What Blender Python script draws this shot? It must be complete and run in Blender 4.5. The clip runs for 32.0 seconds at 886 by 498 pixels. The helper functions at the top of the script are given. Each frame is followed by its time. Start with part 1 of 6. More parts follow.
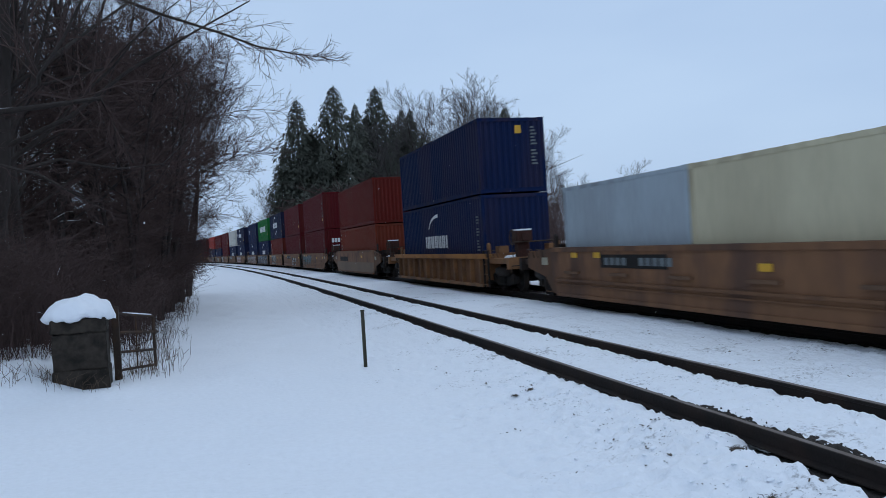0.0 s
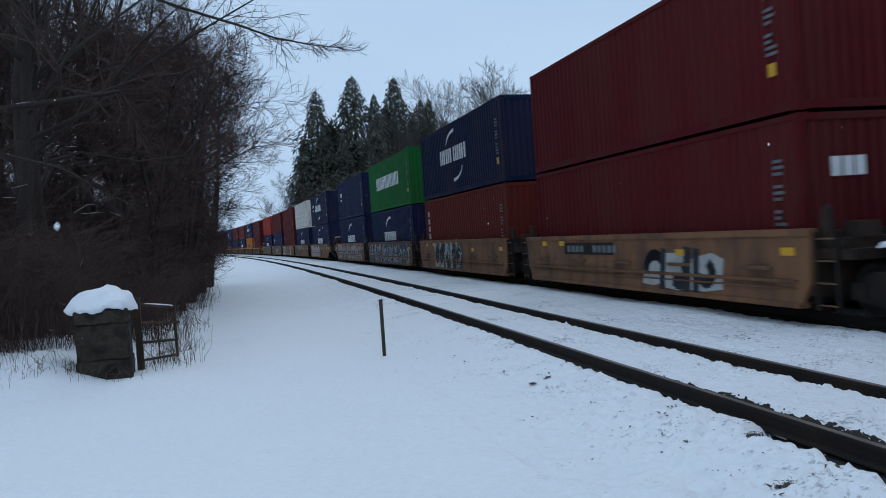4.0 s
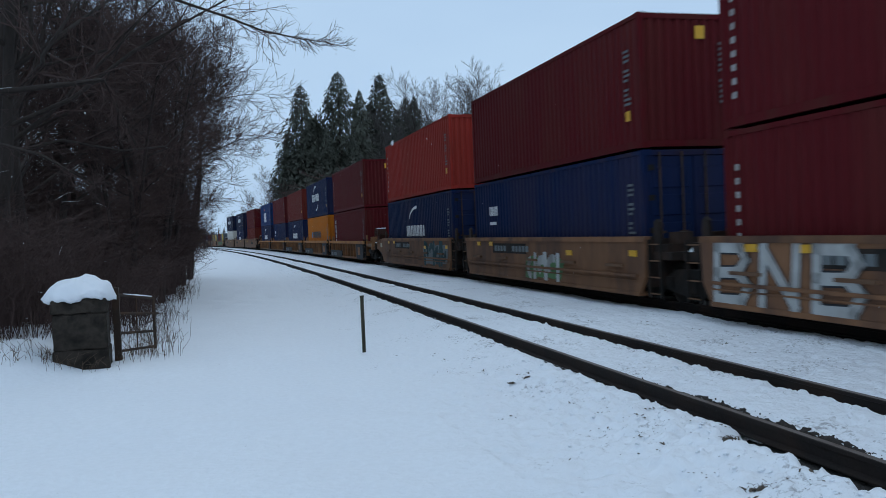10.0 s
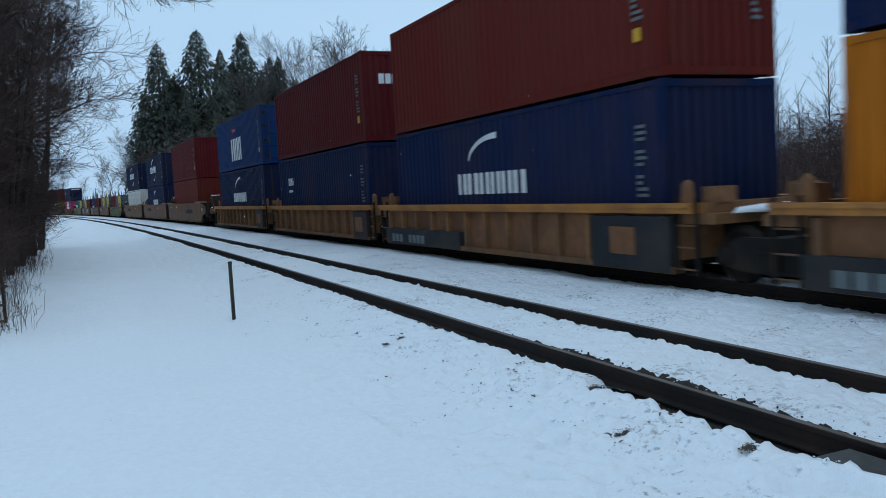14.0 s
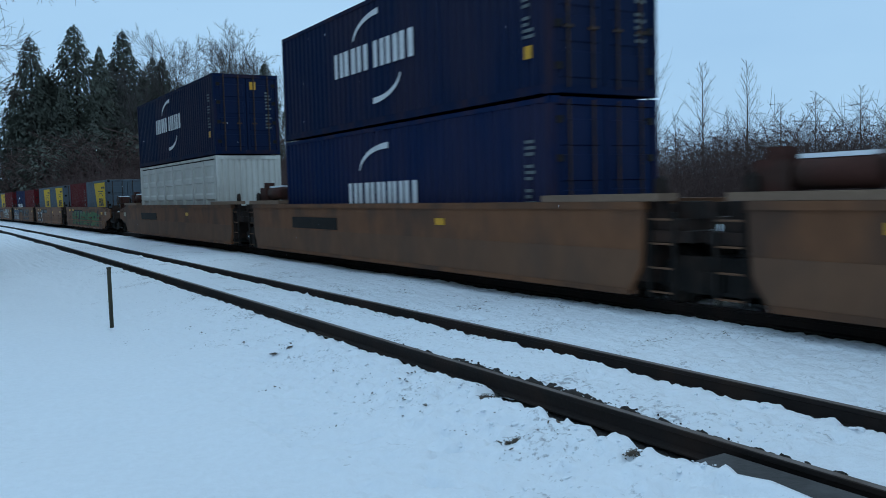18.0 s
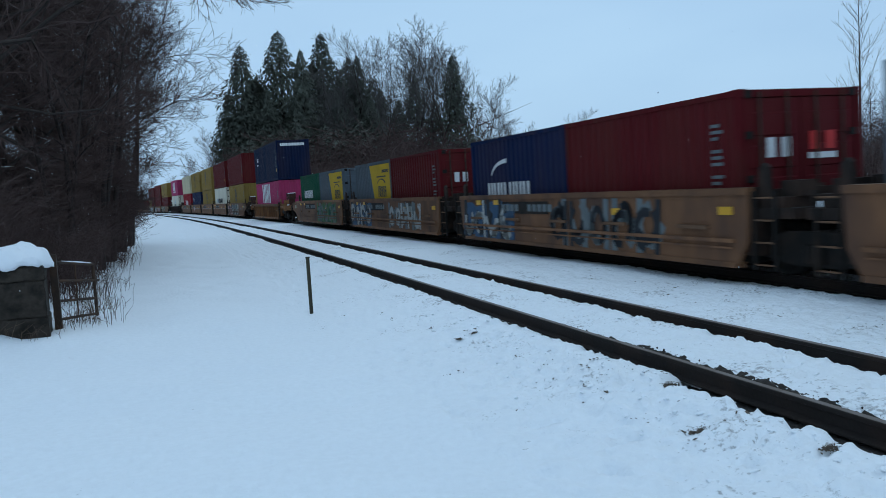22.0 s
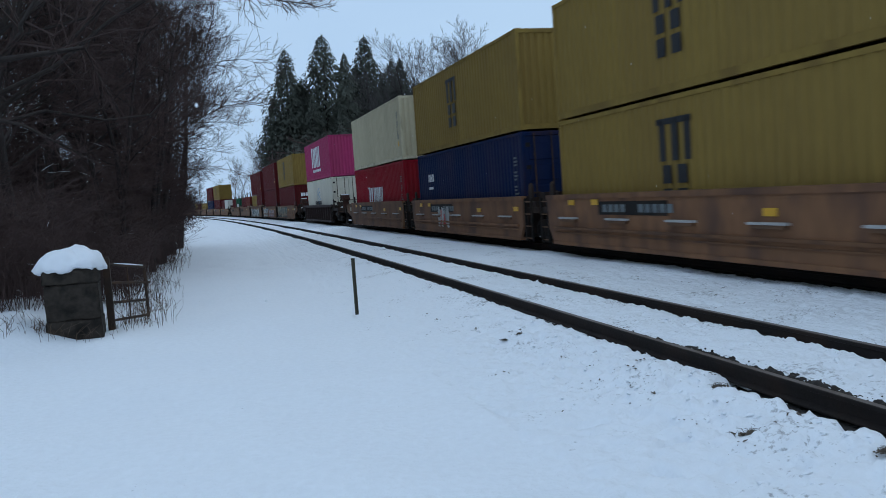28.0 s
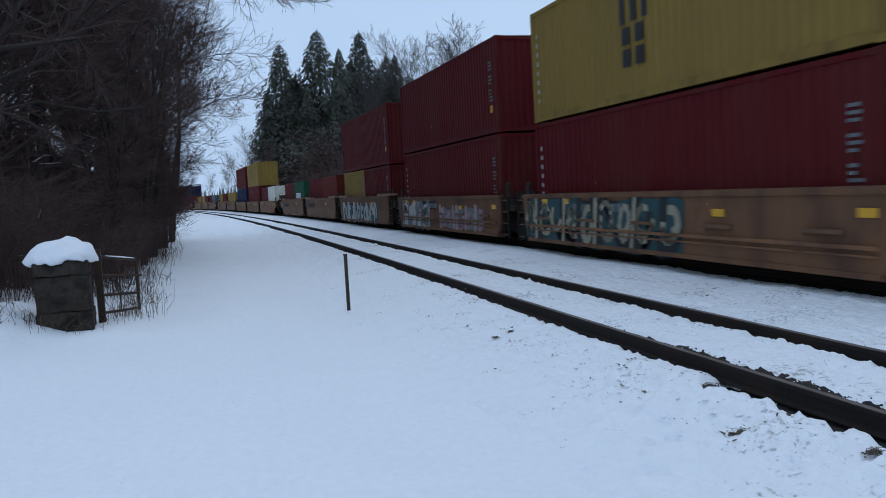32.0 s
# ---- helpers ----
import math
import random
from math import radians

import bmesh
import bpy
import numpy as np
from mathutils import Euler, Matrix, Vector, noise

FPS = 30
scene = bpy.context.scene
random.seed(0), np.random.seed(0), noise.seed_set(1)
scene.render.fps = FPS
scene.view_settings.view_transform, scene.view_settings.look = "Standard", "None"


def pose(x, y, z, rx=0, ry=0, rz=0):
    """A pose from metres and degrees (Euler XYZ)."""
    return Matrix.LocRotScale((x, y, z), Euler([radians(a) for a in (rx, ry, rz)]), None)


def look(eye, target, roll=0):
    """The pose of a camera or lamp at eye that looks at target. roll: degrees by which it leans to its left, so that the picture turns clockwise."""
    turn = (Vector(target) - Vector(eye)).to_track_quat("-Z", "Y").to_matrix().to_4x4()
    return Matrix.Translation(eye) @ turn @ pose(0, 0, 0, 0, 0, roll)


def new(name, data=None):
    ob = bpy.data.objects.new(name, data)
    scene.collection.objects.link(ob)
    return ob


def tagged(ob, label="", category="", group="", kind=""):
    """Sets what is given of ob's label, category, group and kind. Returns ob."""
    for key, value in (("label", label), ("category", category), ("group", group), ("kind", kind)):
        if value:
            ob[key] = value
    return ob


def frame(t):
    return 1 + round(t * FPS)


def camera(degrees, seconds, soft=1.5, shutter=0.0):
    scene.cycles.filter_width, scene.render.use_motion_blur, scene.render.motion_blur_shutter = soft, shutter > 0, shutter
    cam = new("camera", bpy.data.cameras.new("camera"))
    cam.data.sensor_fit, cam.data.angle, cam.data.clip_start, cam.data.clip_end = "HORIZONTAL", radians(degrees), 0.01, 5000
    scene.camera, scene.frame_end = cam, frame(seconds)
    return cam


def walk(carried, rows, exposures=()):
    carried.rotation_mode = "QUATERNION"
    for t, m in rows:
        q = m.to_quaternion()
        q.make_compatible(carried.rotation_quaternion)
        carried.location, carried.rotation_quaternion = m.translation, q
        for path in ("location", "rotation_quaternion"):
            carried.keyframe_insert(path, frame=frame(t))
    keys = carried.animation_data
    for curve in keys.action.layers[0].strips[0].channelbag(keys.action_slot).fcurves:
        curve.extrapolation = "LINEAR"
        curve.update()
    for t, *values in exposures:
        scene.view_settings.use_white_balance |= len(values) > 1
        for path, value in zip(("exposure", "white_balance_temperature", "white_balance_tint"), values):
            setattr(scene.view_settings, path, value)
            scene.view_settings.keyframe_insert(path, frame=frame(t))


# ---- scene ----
cam = camera(55.56, 32.0, soft=0.9, shutter=0.25)

# seconds, x, y, z, yaw, pitch, roll: the camera is held in the hand beside the line
VIEW = [
    (0, -0.010, 0.040, 2.092, -14.90, -0.49, -3.41),
    (0.5, -0.006, 0.030, 2.098, -14.58, -0.40, -3.51),
    (1, 0.009, 0.012, 2.089, -14.25, 0.18, -3.73),
    (1.5, 0.014, 0.003, 2.089, -13.97, 0.01, -3.64),
    (2, 0.012, 0.026, 2.086, -13.84, -0.59, -3.74),
    (2.5, 0.022, 0.011, 2.082, -13.68, -0.83, -3.96),
    (3, 0.025, 0.003, 2.080, -13.51, -0.87, -3.89),
    (3.5, 0.029, 0.000, 2.081, -13.47, -1.04, -3.90),
    (5.5, 0.021, 0.007, 2.084, -13.97, -1.21, -3.62),
    (6, 0.017, 0.012, 2.077, -14.72, -1.46, -3.26),
    (6.5, 0.018, 0.019, 2.076, -14.49, -1.74, -3.16),
    (7, 0.025, 0.020, 2.075, -14.35, -1.82, -3.26),
    (7.5, 0.026, 0.013, 2.079, -14.06, -1.79, -3.26),
    (8, 0.022, 0.004, 2.077, -14.21, -1.74, -3.09),
    (8.5, 0.018, -0.001, 2.083, -14.37, -1.60, -2.97),
    (9, 0.016, -0.006, 2.079, -14.32, -1.13, -2.80),
    (9.5, 0.016, -0.010, 2.079, -14.51, -0.94, -2.49),
    (10, 0.009, -0.004, 2.078, -14.73, -1.30, -2.39),
    (10.5, 0.013, 0.001, 2.075, -15.42, -1.32, -2.66),
    (11, 0.014, -0.013, 2.066, -15.56, -1.33, -2.58),
    (11.5, 0.016, -0.012, 2.058, -15.61, -2.51, -3.20),
    (12, 0.018, -0.015, 2.051, -16.61, -3.76, -3.39),
    (12.5, 0.016, -0.012, 2.048, -19.04, -4.24, -3.15),
    (13, 0.020, -0.011, 2.049, -23.05, -4.18, -3.35),
    (13.5, 0.009, 0.005, 2.055, -23.26, -4.35, -3.32),
    (15.5, -0.043, 0.035, 2.070, -24.45, -3.58, -2.17),
    (16, -0.042, 0.031, 2.063, -24.96, -4.05, -2.26),
    (16.5, -0.041, 0.043, 2.067, -25.29, -4.13, -1.88),
    (17, -0.064, 0.049, 2.064, -25.64, -3.79, -1.26),
    (17.5, -0.067, 0.050, 2.059, -27.92, -3.28, -1.50),
    (18, -0.067, 0.044, 2.054, -31.16, -3.83, -1.56),
    (18.5, -0.064, 0.031, 2.053, -30.61, -2.89, -2.01),
    (19, -0.065, 0.026, 2.061, -28.95, -2.49, -2.33),
    (19.5, -0.062, 0.018, 2.061, -27.45, -2.42, -2.59),
    (20, -0.056, 0.017, 2.059, -25.30, -2.72, -3.01),
    (20.5, -0.037, 0.010, 2.055, -23.03, -2.97, -3.30),
    (21, -0.016, 0.004, 2.047, -20.53, -3.59, -3.30),
    (21.5, 0.003, -0.008, 2.044, -18.44, -4.22, -3.51),
    (22, 0.028, -0.014, 2.041, -18.19, -4.15, -3.48),
    (22.5, 0.027, -0.005, 2.035, -18.87, -4.07, -3.07),
    (23, 0.023, -0.004, 2.036, -20.42, -4.25, -2.90),
    (23.5, 0.026, -0.014, 2.036, -21.94, -4.42, -2.99),
    (24, 0.026, -0.019, 2.031, -21.72, -4.54, -3.15),
    (24.5, 0.027, -0.016, 2.035, -20.94, -4.69, -3.49),
    (25, 0.022, -0.022, 2.030, -20.02, -4.58, -3.69),
    (25.5, 0.017, -0.019, 2.036, -18.27, -4.06, -3.90),
    (26, 0.006, -0.026, 2.037, -16.71, -3.79, -4.22),
    (26.5, 0.012, -0.029, 2.038, -16.09, -3.93, -4.31),
    (28.5, 0.005, -0.039, 2.037, -15.15, -3.84, -3.90),
    (29, 0.000, -0.043, 2.033, -15.53, -3.76, -3.62),
    (29.5, 0.000, -0.037, 2.035, -14.88, -3.70, -3.77),
    (30, -0.001, -0.045, 2.029, -15.16, -3.72, -3.51),
    (30.5, 0.004, -0.040, 2.031, -15.93, -4.06, -3.51),
    (31, 0.008, -0.036, 2.026, -16.14, -4.11, -3.37),
    (31.5, 0.002, -0.034, 2.023, -15.76, -3.80, -3.12),
    (32, 0.002, -0.031, 2.029, -15.74, -4.07, -3.13),
]
walk(cam, [(t, pose(x, y, z, 90 + p, 0, w) @ pose(0, 0, 0, 0, 0, r)) for t, x, y, z, w, p, r in VIEW],
     exposures=[(0, 0.05, 6350, 8), (1, -0.04, 6300, 8), (2, 0.04, 6350, 5), (3, 0.08, 6350, 3), (6, 0.05, 6300, 8), (7, 0.05, 6250, 8), (9, 0.08, 6350, 3), (12, 0.1, 6300, 3), (13, 0.12, 6100, -2), (16, 0.12, 6150, 0), (17, 0.14, 6350, 4), (18, 0.02, 5700, -6), (19, 0.1, 6100, -7), (20, 0.0, 6100, -2),
                (21, 0.06, 5950, 3), (22, 0.05, 5950, -3), (23, 0.07, 6250, 0), (24, -0.02, 6350, 6), (25, 0.16, 6350, 10), (26, 0.08, 6250, 2), (29, 0.07, 6200, 6), (30, 0.06, 6200, 10), (32, 0.08, 6250, 7)])

# ---- light: an overcast winter afternoon ----
world = bpy.data.worlds.new("overcast_sky")
scene.world = world
world.use_nodes = True
wn, wl = world.node_tree.nodes, world.node_tree.links
for nd in list(wn):
    wn.remove(nd)
w_out, w_bg = wn.new("ShaderNodeOutputWorld"), wn.new("ShaderNodeBackground")
w_sky = wn.new("ShaderNodeTexSky")
w_sky.sky_type, w_sky.sun_disc = "NISHITA", False
w_sky.sun_elevation, w_sky.sun_rotation = radians(35), radians(200)
w_sky.air_density, w_sky.dust_density = 1.0, 3.0
w_dim = wn.new("ShaderNodeVectorMath")
w_dim.operation = "SCALE"
w_dim.inputs["Scale"].default_value = 0.08
w_tc, w_map, w_noise, w_ramp = (wn.new("ShaderNodeTexCoord"), wn.new("ShaderNodeMapping"), wn.new("ShaderNodeTexNoise"),
                                wn.new("ShaderNodeValToRGB"))
w_map.inputs["Scale"].default_value = (1.2, 1.2, 3.5)
w_noise.inputs["Scale"].default_value, w_noise.inputs["Detail"].default_value = 1.6, 4.0
w_ramp.color_ramp.elements[0].position, w_ramp.color_ramp.elements[1].position = 0.3, 0.72
w_ramp.color_ramp.elements[0].color = (0.455, 0.595, 0.83, 1)
w_ramp.color_ramp.elements[1].color = (0.535, 0.68, 0.90, 1)
w_mix = wn.new("ShaderNodeMix")
w_mix.data_type, w_mix.inputs[0].default_value = "RGBA", 0.88
wl.new(w_sky.outputs[0], w_dim.inputs[0])
wl.new(w_tc.outputs["Generated"], w_map.inputs[0])
wl.new(w_map.outputs[0], w_noise.inputs["Vector"])
wl.new(w_noise.outputs["Fac"], w_ramp.inputs[0])
wl.new(w_dim.outputs[0], w_mix.inputs[6])
wl.new(w_ramp.outputs[0], w_mix.inputs[7])
wl.new(w_mix.outputs[2], w_bg.inputs["Color"])
w_bg.inputs["Strength"].default_value = 1.0
wl.new(w_bg.outputs[0], w_out.inputs[0])

sun = new("sun", bpy.data.lights.new("sun", "SUN"))
sun.data.energy, sun.data.angle, sun.data.color = 0.5, radians(60), (1.0, 0.97, 0.93)
sun.matrix_world = look((26, 34, 60), (0, 0, 0))


# ---- materials ----
def material(name, base, rough=0.7, metal=0.0, grain=30.0, amount=0.25, stain=1.2, stain_amount=0.3, bump=0.15, tone=None,
             stretch=(1, 1, 1), vary=0.0, island=False, spec=0.3, distance=0.02):
    """Paint, wood, stone or snow: fine grain, broad stains towards the colour tone, and a fine relief."""
    m = bpy.data.materials.new(name)
    m.use_nodes = True
    nt = m.node_tree
    n, l = nt.nodes, nt.links
    b = n["Principled BSDF"]
    b.inputs["Roughness"].default_value, b.inputs["Metallic"].default_value = rough, metal
    b.inputs["Specular IOR Level"].default_value = spec
    tc, mp = n.new("ShaderNodeTexCoord"), n.new("ShaderNodeMapping")
    mp.inputs["Scale"].default_value = stretch
    l.new(tc.outputs["Object"], mp.inputs[0])
    info = n.new("ShaderNodeNewGeometry") if island else n.new("ShaderNodeObjectInfo")
    fine, broad = n.new("ShaderNodeTexNoise"), n.new("ShaderNodeTexNoise")
    fine.inputs["Scale"].default_value, fine.inputs["Detail"].default_value = grain, 5.0
    broad.inputs["Scale"].default_value, broad.inputs["Detail"].default_value = stain, 4.0
    l.new(mp.outputs[0], fine.inputs["Vector"])
    off = n.new("ShaderNodeVectorMath")
    off.operation = "ADD"
    l.new(mp.outputs[0], off.inputs[0])
    l.new(info.outputs["Random Per Island" if island else "Random"], off.inputs[1])
    l.new(off.outputs[0], broad.inputs["Vector"])
    dark = tuple(c * (1 - amount) for c in base)
    ramp1 = n.new("ShaderNodeMix")
    ramp1.data_type = "RGBA"
    ramp1.inputs[6].default_value, ramp1.inputs[7].default_value = (*dark, 1), (*[min(1, c * (1 + amount * 0.5)) for c in base], 1)
    l.new(fine.outputs["Fac"], ramp1.inputs[0])
    step = n.new("ShaderNodeMapRange")
    step.inputs["From Min"].default_value, step.inputs["From Max"].default_value = 0.45, 0.66
    step.inputs["To Max"].default_value = stain_amount
    l.new(broad.outputs["Fac"], step.inputs[0])
    mix2 = n.new("ShaderNodeMix")
    mix2.data_type = "RGBA"
    mix2.inputs[7].default_value = (*(tone or tuple(c * 0.45 for c in base)), 1)
    l.new(step.outputs[0], mix2.inputs[0])
    l.new(ramp1.outputs[2], mix2.inputs[6])
    colour = mix2.outputs[2]
    if vary:
        hsv, rng = n.new("ShaderNodeHueSaturation"), n.new("ShaderNodeMapRange")
        rng.inputs["To Min"].default_value, rng.inputs["To Max"].default_value = 1 - vary, 1 + vary
        l.new(info.outputs["Random Per Island" if island else "Random"], rng.inputs[0])
        l.new(rng.outputs[0], hsv.inputs["Value"])
        l.new(colour, hsv.inputs["Color"])
        colour = hsv.outputs[0]
    l.new(colour, b.inputs["Base Color"])
    if bump:
        bp = n.new("ShaderNodeBump")
        bp.inputs["Strength"].default_value, bp.inputs["Distance"].default_value = bump, distance
        l.new(fine.outputs["Fac"], bp.inputs["Height"])
        l.new(bp.outputs[0], b.inputs["Normal"])
    return m


PAINT = {
    "navy": (0.006, 0.015, 0.056), "dark_navy": (0.0055, 0.0125, 0.042), "blue": (0.008, 0.033, 0.118), "royal": (0.0065, 0.017, 0.062),
    "maroon": (0.086, 0.0075, 0.0105), "rust_red": (0.118, 0.016, 0.012), "orange_red": (0.17, 0.036, 0.020), "red": (0.25, 0.007, 0.018),
    "bright_red": (0.29, 0.030, 0.022), "green": (0.008, 0.125, 0.026), "teal": (0.009, 0.075, 0.04), "white": (0.62, 0.605, 0.55),
    "cream": (0.54, 0.485, 0.335), "ivory": (0.61, 0.57, 0.465), "pale_blue": (0.36, 0.415, 0.45), "olive": (0.235, 0.158, 0.042), "amber": (0.44, 0.138, 0.011),
    "pink": (0.36, 0.040, 0.125), "slate": (0.10, 0.125, 0.15), "yellow": (0.55, 0.36, 0.012),
}
MAT = {k: material("paint_" + k, c, rough=0.62, spec=0.09, grain=9, amount=0.22, stain=0.55, stain_amount=0.35, bump=0.05, stretch=(1, 1, 0.25),
                   tone=tuple(0.55 * a + 0.45 * b for a, b in zip(c, (0.09, 0.05, 0.03)))) for k, c in PAINT.items()}
EDGE = {k: material("edge_" + k, c, rough=0.75, spec=0.08, grain=9, amount=0.3, stain=1.6, stain_amount=0.75, bump=0.08, stretch=(1, 1, 0.35),
                    tone=tuple(0.45 * a + 0.55 * b for a, b in zip(c, (0.055, 0.028, 0.018)))) for k, c in PAINT.items()}
MAT.update(
    snow=material("snow", (0.81, 0.838, 0.875), rough=0.85, grain=13.0, amount=0.08, stain=0.5, stain_amount=0.14, tone=(0.74, 0.78, 0.84), bump=0.5, distance=0.05, spec=0.2),
    snow_cap=material("snow_cap", (0.84, 0.87, 0.91), rough=0.85, grain=9, amount=0.05, stain=2, stain_amount=0.1, tone=(0.76, 0.79, 0.85), bump=0.4, spec=0.2),
    dirty_snow=material("dirty_snow", (0.42, 0.41, 0.40), rough=0.9, grain=9, amount=0.3, stain=2, stain_amount=0.5, tone=(0.25, 0.22, 0.20), bump=0.4, spec=0.2),
    ballast=material("ballast", (0.045, 0.04, 0.037), rough=0.95, grain=24, amount=0.6, stain=0.8, stain_amount=0.6, tone=(0.02, 0.018, 0.016), bump=1.0, distance=0.05),
    rail=material("rail_steel", (0.015, 0.011, 0.0095), rough=0.85, metal=0.0, grain=30, amount=0.4, stain=1.5, stain_amount=0.6, tone=(0.030, 0.017, 0.011), bump=0.2, spec=0.25),
    rail_head=material("rail_head", (0.15, 0.13, 0.12), rough=0.55, metal=0.5, grain=40, amount=0.3, stain=2, stain_amount=0.6, tone=(0.05, 0.03, 0.02), bump=0.05),
    tie=material("creosoted_tie", (0.03, 0.024, 0.02), rough=0.95, grain=14, amount=0.5, bump=0.6, stretch=(1, 6, 1)),
    tan=material("car_tan", (0.195, 0.094, 0.045), rough=0.8, grain=4, amount=0.38, stain=1.3, stain_amount=0.85, tone=(0.075, 0.040, 0.028), bump=0.1, vary=0.2, stretch=(1, 0.9, 0.45)),
    brown=material("car_brown", (0.155, 0.072, 0.034), rough=0.85, grain=4, amount=0.38, stain=1.3, stain_amount=0.8, tone=(0.062, 0.038, 0.026), bump=0.1, vary=0.15, stretch=(1, 0.7, 0.45)),
    umber=material("car_umber", (0.040, 0.024, 0.022), rough=0.8, grain=7, amount=0.35, stain=0.8, stain_amount=0.5, tone=(0.02, 0.015, 0.014), bump=0.1),
    rail_yellow=material("top_rail_yellow", (0.42, 0.180, 0.040), rough=0.7, grain=8, amount=0.3, stain=0.9, stain_amount=0.8, tone=(0.20, 0.085, 0.035), bump=0.1),
    rib_panel=material("rib_panel", (0.215, 0.100, 0.045), rough=0.85, grain=5, amount=0.4, stain=0.9, stain_amount=0.8, tone=(0.10, 0.050, 0.032), bump=0.15, vary=0.2),
    rib=material("rib_tan", (0.225, 0.108, 0.046), rough=0.8, grain=8, amount=0.4, stain=0.9, stain_amount=0.8, tone=(0.06, 0.045, 0.032), bump=0.15, vary=0.2),
    band=material("road_grime_band", (0.152, 0.082, 0.046), rough=0.9, grain=4, amount=0.35, stain=1.3, stain_amount=0.6, tone=(0.085, 0.055, 0.038), bump=0.1, stretch=(1, 0.7, 0.45)),
    pale_band=material("pale_grime_band", (0.205, 0.140, 0.095), rough=0.9, grain=10, amount=0.3, stain=0.8, stain_amount=0.4, tone=(0.12, 0.09, 0.07), bump=0.1),
    under=material("grimy_steel", (0.013, 0.011, 0.0095), rough=0.85, metal=0.1, grain=16, amount=0.5, stain=2, stain_amount=0.6, tone=(0.04, 0.026, 0.018), bump=0.3),
    iron=material("rusty_iron", (0.045, 0.030, 0.022), rough=0.85, grain=20, amount=0.4, stain=3, stain_amount=0.6, tone=(0.09, 0.045, 0.022), bump=0.3),
    mark_white=material("mark_white", (0.70, 0.71, 0.72), rough=0.6, grain=14, amount=0.15, stain=2, stain_amount=0.25, bump=0),
    mark_black=material("mark_black", (0.02, 0.02, 0.022), rough=0.6, grain=14, amount=0.2, stain=2, stain_amount=0.2, bump=0),
    mark_yellow=material("mark_yellow", (0.62, 0.34, 0.03), rough=0.5, grain=14, amount=0.1, stain=2, stain_amount=0.2, bump=0),
    mark_blue=material("mark_blue", (0.06, 0.25, 0.5), rough=0.6, grain=14, amount=0.2, stain=2, stain_amount=0.2, bump=0),
    mark_red=material("mark_red", (0.5, 0.03, 0.03), rough=0.6, grain=14, amount=0.2, stain=2, stain_amount=0.2, bump=0),
    spray_white=material("spray_white", (0.43, 0.44, 0.43), rough=0.8, grain=3, amount=0.4, stain=1.2, stain_amount=0.6, tone=(0.28, 0.26, 0.24), bump=0),
    spray_grey=material("spray_grey", (0.15, 0.17, 0.175), rough=0.8, grain=3, amount=0.4, stain=1.2, stain_amount=0.6, tone=(0.10, 0.11, 0.12), bump=0),
    spray_teal=material("spray_teal", (0.022, 0.068, 0.072), rough=0.8, grain=3, amount=0.4, stain=1.2, stain_amount=0.6, tone=(0.03, 0.06, 0.07), bump=0),
    spray_green=material("spray_green", (0.09, 0.18, 0.07), rough=0.8, grain=3, amount=0.4, stain=1.2, stain_amount=0.6, tone=(0.05, 0.09, 0.05), bump=0),
    spray_blue=material("spray_blue", (0.05, 0.095, 0.17), rough=0.8, grain=3, amount=0.4, stain=1.2, stain_amount=0.6, tone=(0.03, 0.05, 0.08), bump=0),
    spray_cream=material("spray_cream", (0.36, 0.33, 0.24), rough=0.8, grain=3, amount=0.4, stain=1.2, stain_amount=0.6, tone=(0.2, 0.18, 0.13), bump=0),
    spray_pink=material("spray_pink", (0.40, 0.26, 0.28), rough=0.8, grain=3, amount=0.4, stain=1.2, stain_amount=0.6, tone=(0.2, 0.13, 0.14), bump=0),
    spray_black=material("spray_black", (0.025, 0.027, 0.032), rough=0.8, grain=3, amount=0.4, stain=1.2, stain_amount=0.5, bump=0),
    bark=material("wet_bark", (0.050, 0.039, 0.034), rough=0.95, grain=14, amount=0.5, stain=1.5, stain_amount=0.5, tone=(0.022, 0.018, 0.016), bump=0.8, stretch=(1, 1, 0.3), vary=0.2),
    twig=material("twig", (0.080, 0.051, 0.045), rough=0.95, grain=10, amount=0.3, stain=0.7, stain_amount=0.5, tone=(0.044, 0.030, 0.028), bump=0, vary=0.2),
    pale_twig=material("pale_twig", (0.095, 0.084, 0.081), rough=0.95, grain=10, amount=0.3, stain=0.5, stain_amount=0.5, tone=(0.06, 0.053, 0.052), bump=0),
    # needle green greyed and lightened to carry the haze over the distant firs
    needle=material("fir_needles", (0.105, 0.112, 0.092), rough=0.95, grain=3, amount=0.25, stain=0.3, stain_amount=0.6, tone=(0.08, 0.085, 0.072), spec=0.05, bump=0, vary=0.25),
    dry_grass=material("dry_grass", (0.12, 0.082, 0.058), rough=0.95, grain=8, amount=0.4, stain=3, stain_amount=0.5, tone=(0.09, 0.06, 0.04), bump=0),
    concrete=material("mossy_concrete", (0.046, 0.037, 0.029), rough=0.95, grain=14, amount=0.6, stain=4.5, stain_amount=0.95, tone=(0.012, 0.010, 0.008), bump=1.0, vary=0.1),
    post=material("weathered_post", (0.06, 0.055, 0.038), rough=0.9, grain=20, amount=0.4, stain=3, stain_amount=0.5, bump=0.3, stretch=(1, 1, 0.2)),
    dirt=material("frozen_dirt", (0.032, 0.028, 0.025), rough=0.95, grain=20, amount=0.5, stain=4, stain_amount=0.6, tone=(0.025, 0.02, 0.017), bump=0.6, vary=0.3),
    clump=material("grass_clump", (0.13, 0.105, 0.082), rough=0.95, grain=30, amount=0.5, stain=8, stain_amount=0.6, tone=(0.06, 0.05, 0.04), bump=0.6),
